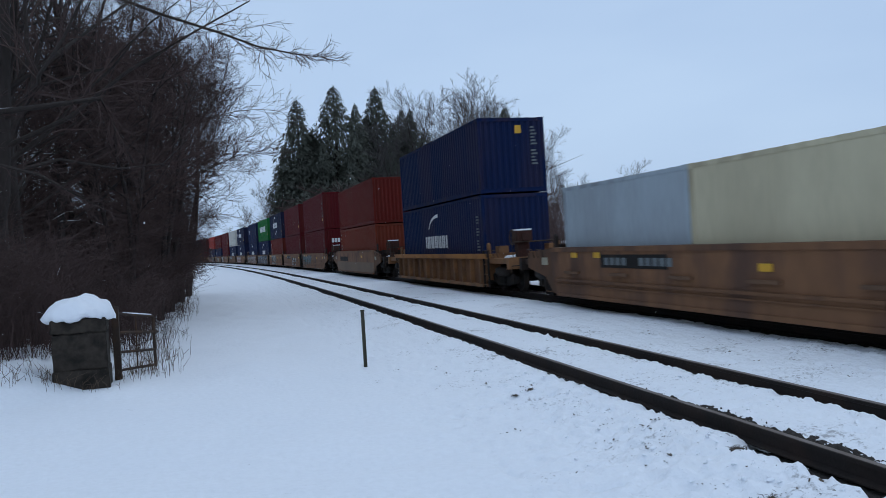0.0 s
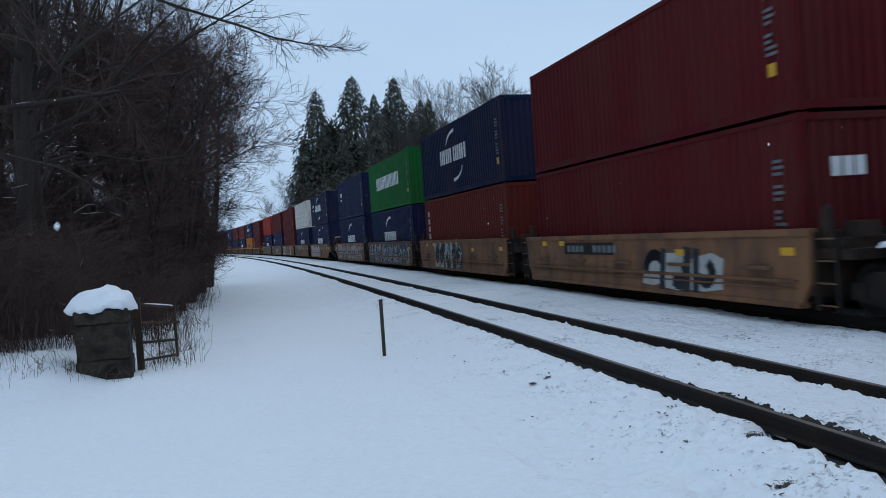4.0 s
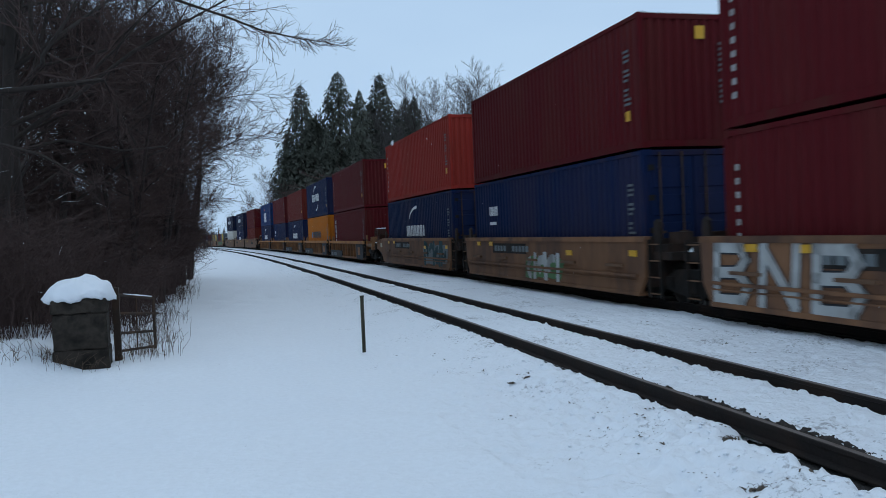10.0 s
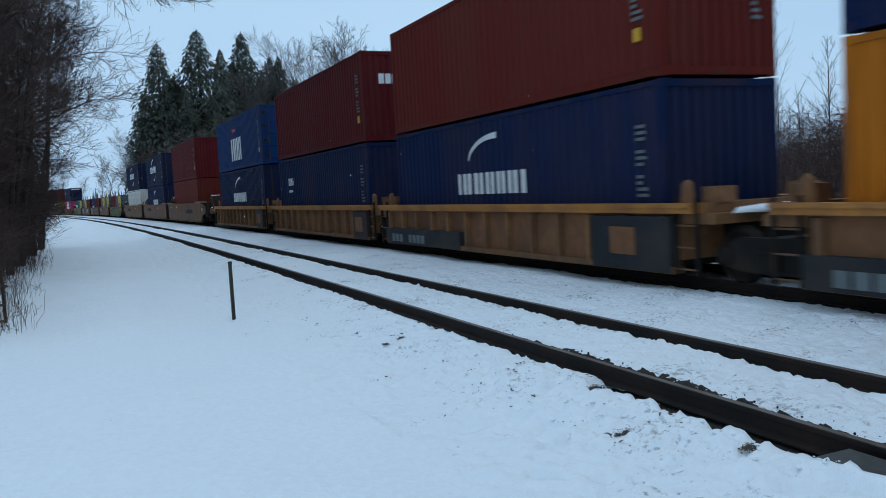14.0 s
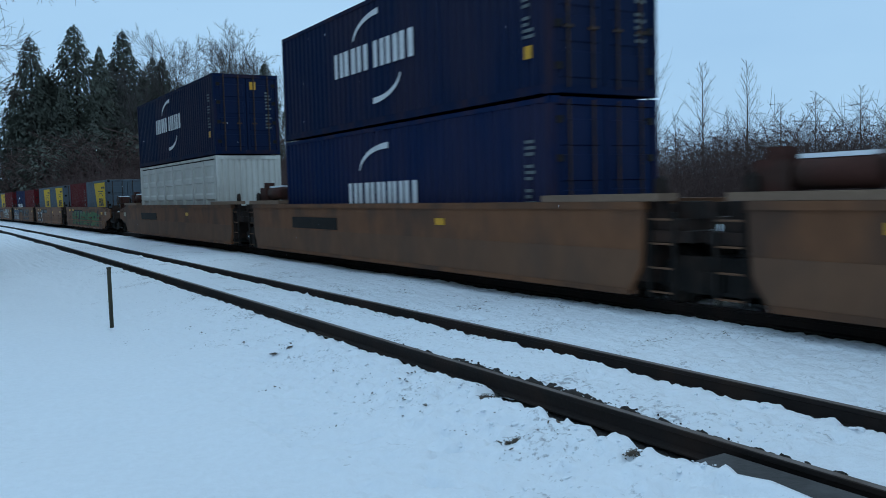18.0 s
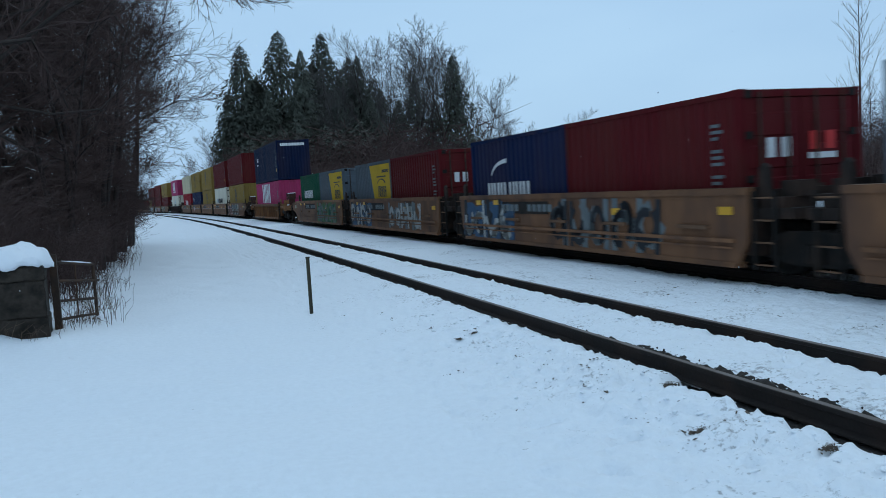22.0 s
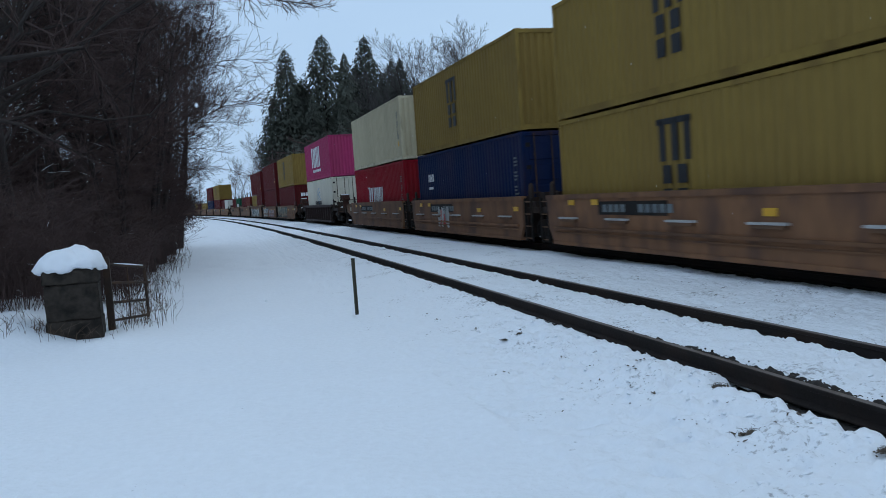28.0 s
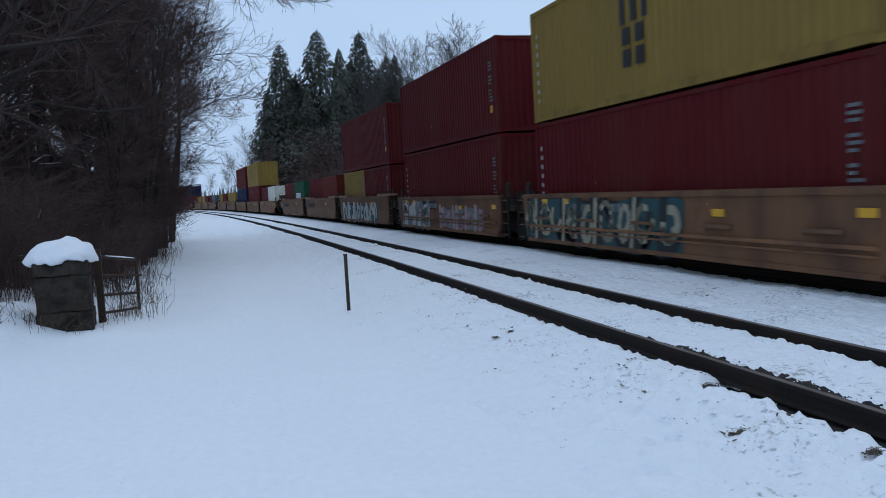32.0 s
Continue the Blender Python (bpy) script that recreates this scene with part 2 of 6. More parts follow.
    dark_panel=material("dark_panel", (0.017, 0.018, 0.022), rough=0.8, grain=6, amount=0.35, stain=0.9, stain_amount=0.6, tone=(0.05, 0.04, 0.034), bump=0.1),
    rust=material("rust_red_steel", (0.062, 0.024, 0.017), rough=0.85, grain=12, amount=0.4, stain=2.5, stain_amount=0.7, tone=(0.04, 0.024, 0.018), bump=0.3),
    grime=material("grimy_brown_steel", (0.022, 0.015, 0.012), rough=0.9, grain=12, amount=0.45, stain=2.2, stain_amount=0.7, tone=(0.055, 0.030, 0.020), bump=0.2),
    panel=material("crossing_panel", (0.055, 0.055, 0.056), rough=0.8, grain=18, amount=0.4, stain=1.5, stain_amount=0.6, tone=(0.11, 0.11, 0.11), bump=0.4),
    asphalt=material("asphalt", (0.05, 0.05, 0.052), rough=0.9, grain=40, amount=0.4, stain=1.5, stain_amount=0.6, tone=(0.2, 0.21, 0.22), bump=0.4),
    # distance haze is mixed into this grey
    far_wood=material("far_wood", (0.10, 0.10, 0.105), rough=1.0, grain=0.6, amount=0.5, stain=0.08, stain_amount=0.5, tone=(0.06, 0.065, 0.07), bump=0),
)


def soil_snow():
    """Flecks of grit and dirt lying in the snow, thicker where a broad noise allows it."""
    nt = MAT["snow"].node_tree
    n, l = nt.nodes, nt.links
    b = n["Principled BSDF"]
    old = b.inputs["Base Color"].links[0].from_socket
    tc, flecks, where, add, step, mix = (n.new("ShaderNodeTexCoord"), n.new("ShaderNodeTexNoise"), n.new("ShaderNodeTexNoise"), n.new("ShaderNodeMath"), n.new("ShaderNodeMapRange"), n.new("ShaderNodeMix"))
    flecks.inputs["Scale"].default_value, flecks.inputs["Detail"].default_value, flecks.inputs["Roughness"].default_value = 17.0, 5.0, 0.62
    where.inputs["Scale"].default_value, where.inputs["Detail"].default_value = 1.1, 3.0
    for k in (flecks, where):
        l.new(tc.outputs["Object"], k.inputs["Vector"])
    add.operation = "MULTIPLY_ADD"
    add.inputs[1].default_value = 0.75
    l.new(where.outputs["Fac"], add.inputs[0])
    l.new(flecks.outputs["Fac"], add.inputs[2])
    step.inputs["From Min"].default_value, step.inputs["From Max"].default_value, step.inputs["To Max"].default_value = 0.99, 1.13, 0.62
    apart, side, less = n.new("ShaderNodeSeparateXYZ"), n.new("ShaderNodeMapRange"), n.new("ShaderNodeMath")
    l.new(tc.outputs["Object"], apart.inputs[0])
    side.inputs["From Min"].default_value, side.inputs["From Max"].default_value = 1.5, 3.9
    side.inputs["To Min"].default_value, side.inputs["To Max"].default_value = -0.16, 0.0
    l.new(apart.outputs["X"], side.inputs[0])
    less.operation = "ADD"
    l.new(add.outputs[0], less.inputs[0])
    l.new(side.outputs[0], less.inputs[1])
    l.new(less.outputs[0], step.inputs[0])
    mix.data_type = "RGBA"
    mix.inputs[7].default_value = (0.16, 0.15, 0.145, 1)
    l.new(step.outputs[0], mix.inputs[0])
    l.new(old, mix.inputs[6])
    l.new(mix.outputs[2], b.inputs["Base Color"])


soil_snow()


# ---- mesh helpers ----
class Build:
    """Gathers points and faces of one mesh."""

    def __init__(self):
        self.v, self.f = [], []

    def box(self, x0, x1, y0, y1, z0, z1, m=None):
        k = len(self.v)
        p = [(x, y, z) for z in (z0, z1) for x, y in ((x0, y0), (x1, y0), (x1, y1), (x0, y1))]
        self.v += [tuple(m @ Vector(q)) for q in p] if m else p
        self.f += [tuple(k + i for i in q) for q in ((3, 2, 1, 0), (4, 5, 6, 7), (0, 1, 5, 4), (1, 2, 6, 5), (2, 3, 7, 6), (3, 0, 4, 7))]
        return self

    def slab(self, outline, depth, m=None):
        """A flat outline in x and y, given depth towards +z."""
        k, c = len(self.v), len(outline)
        p = [(x, y, 0) for x, y in outline] + [(x, y, depth) for x, y in outline]
        self.v += [tuple(m @ Vector(q)) for q in p] if m else p
        self.f += [tuple(range(k + c - 1, k - 1, -1)), tuple(range(k + c, k + 2 * c))]
        self.f += [(k + i, k + (i + 1) % c, k + c + (i + 1) % c, k + c + i) for i in range(c)]
        return self

    def tube(self, points, radii, sides=6, cap=True):
        k0 = len(self.v)
        points = [Vector(p) for p in points]
        for i, p in enumerate(points):
            d = (points[min(i + 1, len(points) - 1)] - points[max(i - 1, 0)]).normalized()
            a = d.orthogonal().normalized()
            b = d.cross(a)
            for s in range(sides):
                w = 2 * math.pi * s / sides
                self.v.append(tuple(p + (a * math.cos(w) + b * math.sin(w)) * radii[i]))
        for i in range(len(points) - 1):
            for s in range(sides):
                q, r = k0 + i * sides + s, k0 + i * sides + (s + 1) % sides
                self.f.append((q, r, r + sides, q + sides))
        if cap:
            self.f.append(tuple(k0 + s for s in reversed(range(sides))))
            self.f.append(tuple(k0 + (len(points) - 1) * sides + s for s in range(sides)))
        return self

    def lathe(self, profile, sides, m=None):
        """(radius, height) pairs turned round z."""
        k0 = len(self.v)
        for r, z in profile:
            for s in range(sides):
                w = 2 * math.pi * s / sides
                q = Vector((r * math.cos(w), r * math.sin(w), z))
                self.v.append(tuple(m @ q) if m else tuple(q))
        for i in range(len(profile) - 1):
            for s in range(sides):
                q, r = k0 + i * sides + s, k0 + i * sides + (s + 1) % sides
                self.f.append((q, r, r + sides, q + sides))
        self.f.append(tuple(k0 + s for s in reversed(range(sides))))
        self.f.append(tuple(k0 + (len(profile) - 1) * sides + s for s in range(sides)))
        return self

    def mesh(self, name, mat, smooth=False):
        me = bpy.data.meshes.new(name)
        me.from_pydata(self.v, [], self.f)
        me.materials.append(mat if not isinstance(mat, str) else MAT[mat])
        if smooth:
            me.polygons.foreach_set("use_smooth", [True] * len(me.polygons))
        me.update()
        return me


CACHE = {}


def kept(key, make):
    """A mesh made once under a key and shared from then on."""
    if key not in CACHE:
        CACHE[key] = make()
    return CACHE[key]


def part(name, mesh, parent, m=None, label="", kind=""):
    ob = new(name, mesh)
    ob.parent = parent
    if m:
        ob.matrix_basis = m
    return tagged(ob, label, kind=kind)


def thing(name, label, category, group="", m=None, mesh=None, kind=""):
    ob = new(name, mesh)
    if m:
        ob.matrix_basis = m
    return tagged(ob, label, category, group, kind)


# ---- the line of the track: straight past the camera, then a long left-hand bend ----
BEND_FROM, BEND_RADIUS, SKEW = 12.35, 1859.0, 0.0021


def bend(y):
    return -max(y - BEND_FROM, 0.0) ** 2 / (2 * BEND_RADIUS) + SKEW * y


def heading(y):
    return math.degrees(math.atan(max(y - BEND_FROM, 0.0) / BEND_RADIUS - SKEW))


SIDING, MAIN = 5.26, 9.97
SIDING_TOP, MAIN_TOP, DECK = 0.29, 0.36, 0.50


def ground_height(x, y):
    """Height of the snow at x metres across from the line's origin, y along it."""
    knots = ((-60, 0.5), (-9, 0.35), (-4, 0.12), (-1.0, 0.04), (1.5, -0.01), (2.6, 0.0), (3.5, 0.06), (4.10, 0.155), (4.34, 0.175), (4.42, 0.16), (4.48, 0.10), (4.55, 0.07), (4.62, 0.19), (5.2, 0.21),
             (5.77, 0.205), (5.92, 0.185), (5.97, 0.15), (6.05, 0.15), (6.14, 0.21), (7.2, 0.20), (8.4, 0.215), (8.95, 0.205), (9.06, 0.17), (9.14, 0.11), (9.30, 0.11), (9.40, 0.27), (10.5, 0.27), (10.62, 0.12), (10.75, 0.12), (10.95, 0.22), (11.65, 0.28), (13.5, 0.2), (18, 0.0), (60, 0.3))
    z = knots[0][1]
    for (xa, za), (xb, zb) in zip(knots, knots[1:]):
        if xa <= x <= xb:
            z = za + (zb - za) * (x - xa) / (xb - xa)
            break
        z = zb
    if x < 4.3 and y < 9.5:
        z += 0.155 * min(1.0, max(0.0, (9.5 - y) / 6.0)) * min(1.0, (4.3 - x) / (0.14 if y < 6.6 else 0.3))
    if 4.06 < x < 4.5 and y < 6.6:
        z -= 0.10
    if 3.2 < x < 4.25 and 5.2 < y < 7.6:
        z += 0.07 * math.sin(math.pi * (x - 3.2) / 1.05) * math.sin(math.pi * (y - 5.2) / 2.4)
    if x < -2.2 and 12.8 < y < 24:
        z += 0.36 * min(1.0, (-2.2 - x) / 1.0) * min(1.0, max(0.0, (y - 13.1) / 1.5)) * min(1.0, (24 - y) / 6)
    return z


# ---- ground ----
def snow_height(x, y):
    """The snow's surface with its drifts, lumps, pits and trodden edge, before the line's bend."""
    z, p, n = ground_height(x, y), Vector((x, y, 0)), noise.noise
    if abs(x) > 60 or not -10 < y < 200:
        return z
    z += 0.035 * n(p * 0.35) + 0.018 * n(p * 1.3)
    if 4.49 < x < 4.58 or 5.92 < x < 6.12 or 9.0 < x < 11.2:
        return z - 0.02
    if not 2.2 < x < 9.0:
        return z + 0.014 * n(p * 3.0) + 0.007 * n(p * 7.0) + 0.05 * n(p * 0.8) + 0.03 * n(p * 1.6)
    rough = 1.0 if y < 18 else 0.6
    pits = max(0.0, n(p * 5.0 + Vector((9, 0, 0))) - 0.22) + 0.7 * max(0.0, n(p * 10.0 + Vector((0, 7, 0))) - 0.25)
    z += rough * (0.022 * n(p * 4.0) + 0.020 * n(p * 8.0) + 0.014 * n(p * 16.0) - 0.13 * pits)
    if x < 4.46:
        near = max(0.0, 1 - abs(x - 3.8) / 1.5) * max(0.12, min(1.0, (12.5 - y) / 3.5))
        z += near * (0.055 * max(0, n(p * 2.6) + 0.1) + 0.085 * abs(n(p * 5.5)) + 0.045 * n(p * 9.0) + 0.018 * n(p * 17.0) - 0.03)
        lip = 4.37 + 0.06 * n(Vector((0, y * 2.3, 4))) + 0.04 * n(Vector((0, y * 7.0, 2)))
        if x > lip and y > 6.6:
            z -= min(0.06, (x - lip) * 1.3)
    elif x < 4.8 or 5.75 < x < 6.3:
        z += 0.03 * n(p * 9.0) + 0.02 * n(p * 20.0)
    return z


def build_ground():
    xs = np.concatenate([[-1500, -700, -350, -200, -120, -80, -60, -45, -35, -28, -22, -18, -15, -12.5, -10.5, -9], np.arange(-8, 0, 0.25), np.arange(0, 2.2, 0.12), np.arange(2.2, 9.4, 0.045),
                         np.arange(9.5, 14, 0.3), [15, 16.5, 18, 21, 25, 30, 38, 48, 60, 80, 120, 200, 350, 700, 1500]])
    ys = np.concatenate([[-1200, -500, -200, -90, -50, -30, -20, -12, -8, -5, -3, -1], np.arange(0, 3.4, 0.4), np.arange(3.4, 11, 0.045), np.arange(11, 16, 0.09), np.arange(16, 30, 0.25),
                         np.arange(30, 60, 1.0), np.arange(60, 160, 4), [175, 200, 230, 270, 320, 380, 450, 550, 700, 900, 1200, 1700, 2500, 4000]])
    verts = []
    for y in ys:
        b = bend(min(y, 700.0))
        for x in xs:
            z = snow_height(x, y)
            verts.append((x + b, y, z))
    c = len(xs)
    faces = [(j * c + i, j * c + i + 1, (j + 1) * c + i + 1, (j + 1) * c + i) for j in range(len(ys) - 1) for i in range(c - 1)]
    me = bpy.data.meshes.new("ground")
    me.from_pydata(verts, [], faces)
    me.materials.append(MAT["snow"])
    me.polygons.foreach_set("use_smooth", [True] * len(me.polygons))
    tagged(new("ground", me), "snow-covered ground beside the railway with trodden patches", "ground", kind="structure")


build_ground()


def along(y0, y1, near=1.0, far=12.0):
    y, out = y0, []
    while y < y1:
        out.append(y)
        y += near if y < 60 else far
    return out + [y1]


def swept(name, profile, x, z, y0, y1, mat, label, category="rail"):
    """A profile of (x, z) swept along the bending line."""
    b, ys = Build(), along(y0, y1, 1.0, 6.0)
    c = len(profile)
    for y in ys:
        b.v += [(x + bend(y) + px, y, z + pz) for px, pz in profile]
    for j in range(len(ys) - 1):
        b.f += [(j * c + i, j * c + (i + 1) % c, (j + 1) * c + (i + 1) % c, (j + 1) * c + i) for i in range(c)]
    b.f += [tuple(reversed(range(c))), tuple((len(ys) - 1) * c + i for i in range(c))]
    return tagged(new(name, b.mesh(name, mat)), label, category, kind="structure")


RAIL = ((-0.07, -0.17), (0.07, -0.17), (0.07, -0.155), (0.012, -0.135), (0.012, -0.045), (0.036, -0.035), (0.036, -0.006), (0.028, 0), (-0.028, 0),
        (-0.036, -0.006), (-0.036, -0.035), (-0.012, -0.045), (-0.012, -0.135), (-0.07, -0.155))
HEAD = ((-0.030, 0.0), (0.030, 0.0), (0.024, 0.004), (-0.024, 0.004))
for label, cx, top in (("siding", SIDING, SIDING_TOP), ("main line", MAIN, MAIN_TOP)):
    for dx in (-0.752, 0.752):
        swept("rail", RAIL, cx + dx, top, -80, 900, "rail", f"dark rusty steel rail of the {label} standing out of the snow")
        swept("rail_head", HEAD, cx + dx, top, -80, 900, "rail_head", f"worn running surface of the {label} rail", "rail")
for dx in (-0.752, 0.752):
    swept("ballast", ((-0.17, 0.0), (0.17, 0.0), (0.16, 0.045), (-0.15, 0.04)), MAIN + dx, 0.115, -80, 900, "ballast", "dark wet ballast along the rail of the main line", "ballast")
# both siding strips put the rail's shade in the snow groove into dark colour
swept("ballast", ((-0.12, 0.0), (0.10, 0.0), (0.10, 0.03), (-0.10, 0.02)), SIDING - 0.752, 0.035, 6.4, 900, "ballast", "dark ballast strip standing in for the shade along the siding rail", "ballast")
swept("ballast", ((-0.26, 0.0), (0.20, 0.0), (0.20, 0.03), (-0.24, 0.02)), SIDING - 0.752 - 0.09, 0.06, -80, 6.4, "ballast", "dark ballast strip standing in for the shade along the siding rail", "ballast")


def build_dirt_strip():
    """The ragged strip of thawed dirt along the inner side of the near rail."""
    xs, ys, n = np.arange(4.53, 5.15, 0.022), np.arange(3.2, 9.9, 0.025), noise.noise
    v = []
    for y in ys:
        wide = 0.10 + 0.10 * n(Vector((0, y * 1.1, 1))) + 0.06 * n(Vector((0, y * 4.0, 7)))
        wide *= min(1.0, max(0.0, (9.7 - y) / 1.2))
        for x in xs:
            p = Vector((x, y, 0))
            u = (x - 4.70) / max(wide, 0.01)
            v.append((x, y, snow_height(x, y) + 0.032 * min(1.0, 1 - u) + 0.030 * n(p * 11) + 0.022 * n(p * 26) - (0.06 if u > 2 else 0)))
    c = len(xs)
    f = [(j * c + i, j * c + i + 1, (j + 1) * c + i + 1, (j + 1) * c + i) for j in range(len(ys) - 1) for i in range(c - 1)]
    me = bpy.data.meshes.new("dirt_strip")
    me.from_pydata(v, [], f)
    me.materials.append(MAT["dirt"])
    tagged(new("dirt_strip", me), "ragged strip of dark dirt thawed out along the siding rail", "dirt", kind="structure")


build_dirt_strip()


def build_crossing():
    """The end of the panels of a level crossing over the siding."""
    road = tagged(new("level_crossing", None), "dark level crossing panels between and beside the siding rails", "crossing", kind="structure")
    for x0, x1, start in ((4.12, 4.40, 3.84), (4.60, 5.22, 2.6), (5.25, 5.88, 2.6), (6.10, 6.7, 2.6)):
        for k in range(3):
            y1 = start - k * 2.45
            part("crossing_panel", Build().box(x0, x1, y1 - 2.43, y1, 0.06, 0.252).mesh("crossing_panel", "panel"), road)


build_crossing()


def scatter_clods():
    b, rng = Build(), random.Random(4)
    for k in range(800):
        y = 3.7 + 9 * rng.random() ** 1.4
        x = 4.36 - abs(rng.gauss(0, 0.6)) if k % 4 else rng.uniform(4.7, 5.8)
        if k % 7 == 0:
            x = rng.uniform(6.2, 8.8)
        r = 0.005 + 0.024 * rng.random() ** 2.6
        m = pose(x, y, snow_height(x, y) - r * 0.1, rng.uniform(-25, 25), rng.uniform(-25, 25), rng.uniform(0, 360)) @ Matrix.Diagonal((rng.uniform(0.8, 1.9), 1, rng.uniform(0.4, 0.8), 1))
        k0 = len(b.v)
        b.lathe([(r * 0.6, -r * 0.7), (r, -0.1 * r), (r * 0.75, r * 0.45), (r * 0.3, r * 0.7)], 7, m)
        b.v[k0:] = [(px + rng.gauss(0, r * 0.12), py + rng.gauss(0, r * 0.12), pz + rng.gauss(0, r * 0.08)) for px, py, pz in b.v[k0:]]
    tagged(new("snow_clods", b.mesh("snow_clods", "snow_cap", True)), "small clods of kicked-up snow beside the siding", "snow", kind="stuff")
    b = Build()
    for k in range(240):
        y = 3.6 + 5.9 * rng.random()
        x = 4.66 + abs(rng.gauss(0, 0.10))
        r = 0.004 + 0.011 * rng.random() ** 2
        m = pose(x, y, snow_height(x, y) + 0.012, rng.uniform(0, 90), rng.uniform(0, 90), rng.uniform(0, 360))
        b.lathe([(r * 0.5, -r * 0.6), (r, 0), (r * 0.5, r * 0.6)], 5, m)
    tagged(new("gravel", b.mesh("gravel", "dirt")), "dark gravel and dirt showing through the snow by the rail", "gravel", kind="stuff")
    b = Build()
    spots = [(rng.uniform(3.3, 4.35), rng.uniform(4.6, 8.6), 0.10) for k in range(24)] + [(rng.uniform(6.4, 8.7), rng.uniform(6, 15), 0.07) for k in range(22)] + [(rng.uniform(2.2, 4.2), rng.uniform(5, 14), 0.05) for k in range(9)]
    for x, y, wide in spots:
        for k in range(rng.randrange(4, 15)):
            px, py = x + rng.gauss(0, wide), y + rng.gauss(0, wide * 0.8)
            r = 0.003 + 0.010 * rng.random() ** 2.4
            m = pose(px, py, snow_height(px, py) + r * 0.15, rng.uniform(-30, 30), rng.uniform(-30, 30), rng.uniform(0, 360)) @ Matrix.Diagonal((rng.uniform(1, 3.2), 1, 0.5, 1))
            b.lathe([(r * 0.6, -r * 0.5), (r, 0), (r * 0.5, r * 0.5)], 5, m)
    tagged(new("grit", b.mesh("grit", "clump")), "dark grit and bits of dead grass lying on the trodden snow", "grit", kind="stuff")
    for x, y, s in ((3.62, 5.10, 0.075), (3.93, 4.20, 0.045), (3.96, 6.05, 0.05), (3.80, 10.33, 0.04), (3.55, 10.25, 0.03)):
        b = Build()
        for k in range(110):
            r = s * rng.uniform(0.06, 0.22)
            px, py = rng.gauss(0, s * 0.75), rng.gauss(0, s * 0.5)
            m = pose(px, py, 0.35 * s * math.exp(-(px * px + 2 * py * py) / (s * s)) - 0.2 * s, rng.uniform(0, 60), rng.uniform(0, 60), rng.uniform(0, 360)) @ Matrix.Diagonal((1.5, 1, 0.7, 1))
            b.lathe([(r * 0.5, -r * 0.6), (r, -0.1 * r), (r * 0.7, r * 0.5), (r * 0.2, r * 0.7)], 6, m)
        for k in range(26):
            px, py, a = rng.gauss(0, s * 0.7), rng.gauss(0, s * 0.5), rng.uniform(0, 6.28)
            b.tube([(px, py, -0.01), (px + 0.3 * s * math.cos(a), py + 0.3 * s * math.sin(a), 0.35 * s), (px + 0.9 * s * math.cos(a), py + 0.9 * s * math.sin(a), 0.30 * s)], (0.0025, 0.002, 0.001), 3, cap=False)
        thing("dirt_clump", "clump of frozen dirt and grass poking through the snow", "dirt", m=pose(x, y, snow_height(x, y) + 0.01), mesh=b.mesh("dirt_clump", "clump"), kind="stuff")


scatter_clods()


# ---- trees ----
def grow(seed, height, trunk_r, spread, levels=4, coarse=False, upright=0.5, droop=0.0, limbs=14, first=0.25, twigs=5, sides=(7, 5, 3, 3), rmin=0.004, share=0.42, fine_share=0.5, last=3):
    """A bare broadleaf tree: tapered trunk, limbs, branches and twigs. Returns the woody part and the twigs."""
    rng, wood, fine = random.Random(seed), Build(), Build()

    def limb(p, d, length, r, level):
        steps = 5 if level == 0 else (4 if level == 1 else (3 if level == 2 and not coarse else (2 if level < (3 if coarse else 4) else 1)))
        pts, rad, q, e = [p], [r], Vector(p), Vector(d)
        for s in range(steps):
            wob = 0.10 if level == 0 else 0.26
            e = (e + Vector((rng.gauss(0, wob), rng.gauss(0, wob), rng.gauss(0, wob) + (upright * 0.22 if level else 0.05) - droop * 0.2 * (level > 1)))).normalized()
            q = q + e * (length / steps)
            pts.append(q.copy())
            rad.append(r * (1 - 0.78 * (s + 1) / steps))
        (wood if level < 2 else fine).tube(pts, rad, sides[min(level, 3)], cap=False)
        if level >= levels - 1:
            return
        count = limbs if level == 0 else (9 if level == 1 else (twigs if level == 2 else last))
        for c in range(count):
            f = first + (1 - first) * ((c + rng.random()) / count) if level == 0 else 0.15 + 0.85 * (c + rng.random()) / count
            k = min(int(f * steps), steps - 1)
            base = pts[k].lerp(pts[k + 1], f * steps - k)
            ax = (pts[k + 1] - pts[k]).normalized()
            side = ax.orthogonal().normalized()
            side.rotate(Matrix.Rotation(rng.uniform(0, 2 * math.pi), 3, ax))
            lean = rng.uniform(0.5, 1.0) * spread if level == 0 else rng.uniform(0.45, 1.0)
            e2 = (ax * (1 - 0.45 * lean) + side * lean).normalized()
            part_of = (share if level == 0 else (0.5 if level == 1 else fine_share)) * (1.15 - 0.6 * f)
            limb(base, e2, length * part_of * rng.uniform(0.75, 1.2), max(rad[k] * 0.5 * (1 - 0.3 * f), rmin), level + 1)

    limb(Vector((0, 0, -0.2)), Vector((0, 0, 1)), height, trunk_r, 0)
    return wood, fine


def tree(name, kind, m, label, group, trunk_mat="bark", twig_mat="twig", **how):
    """A bare tree; trees of one kind share their meshes."""
    if ("wood", kind) not in CACHE:
        wood, fine = grow(**how)
        CACHE["wood", kind] = wood.mesh("trunk", trunk_mat, True)
        CACHE["fine", kind] = fine.mesh("crown", twig_mat)
    t = thing(name, label, "tree", group, m)
    part("trunk", CACHE["wood", kind], t)
    part("crown", CACHE["fine", kind], t)
    return t


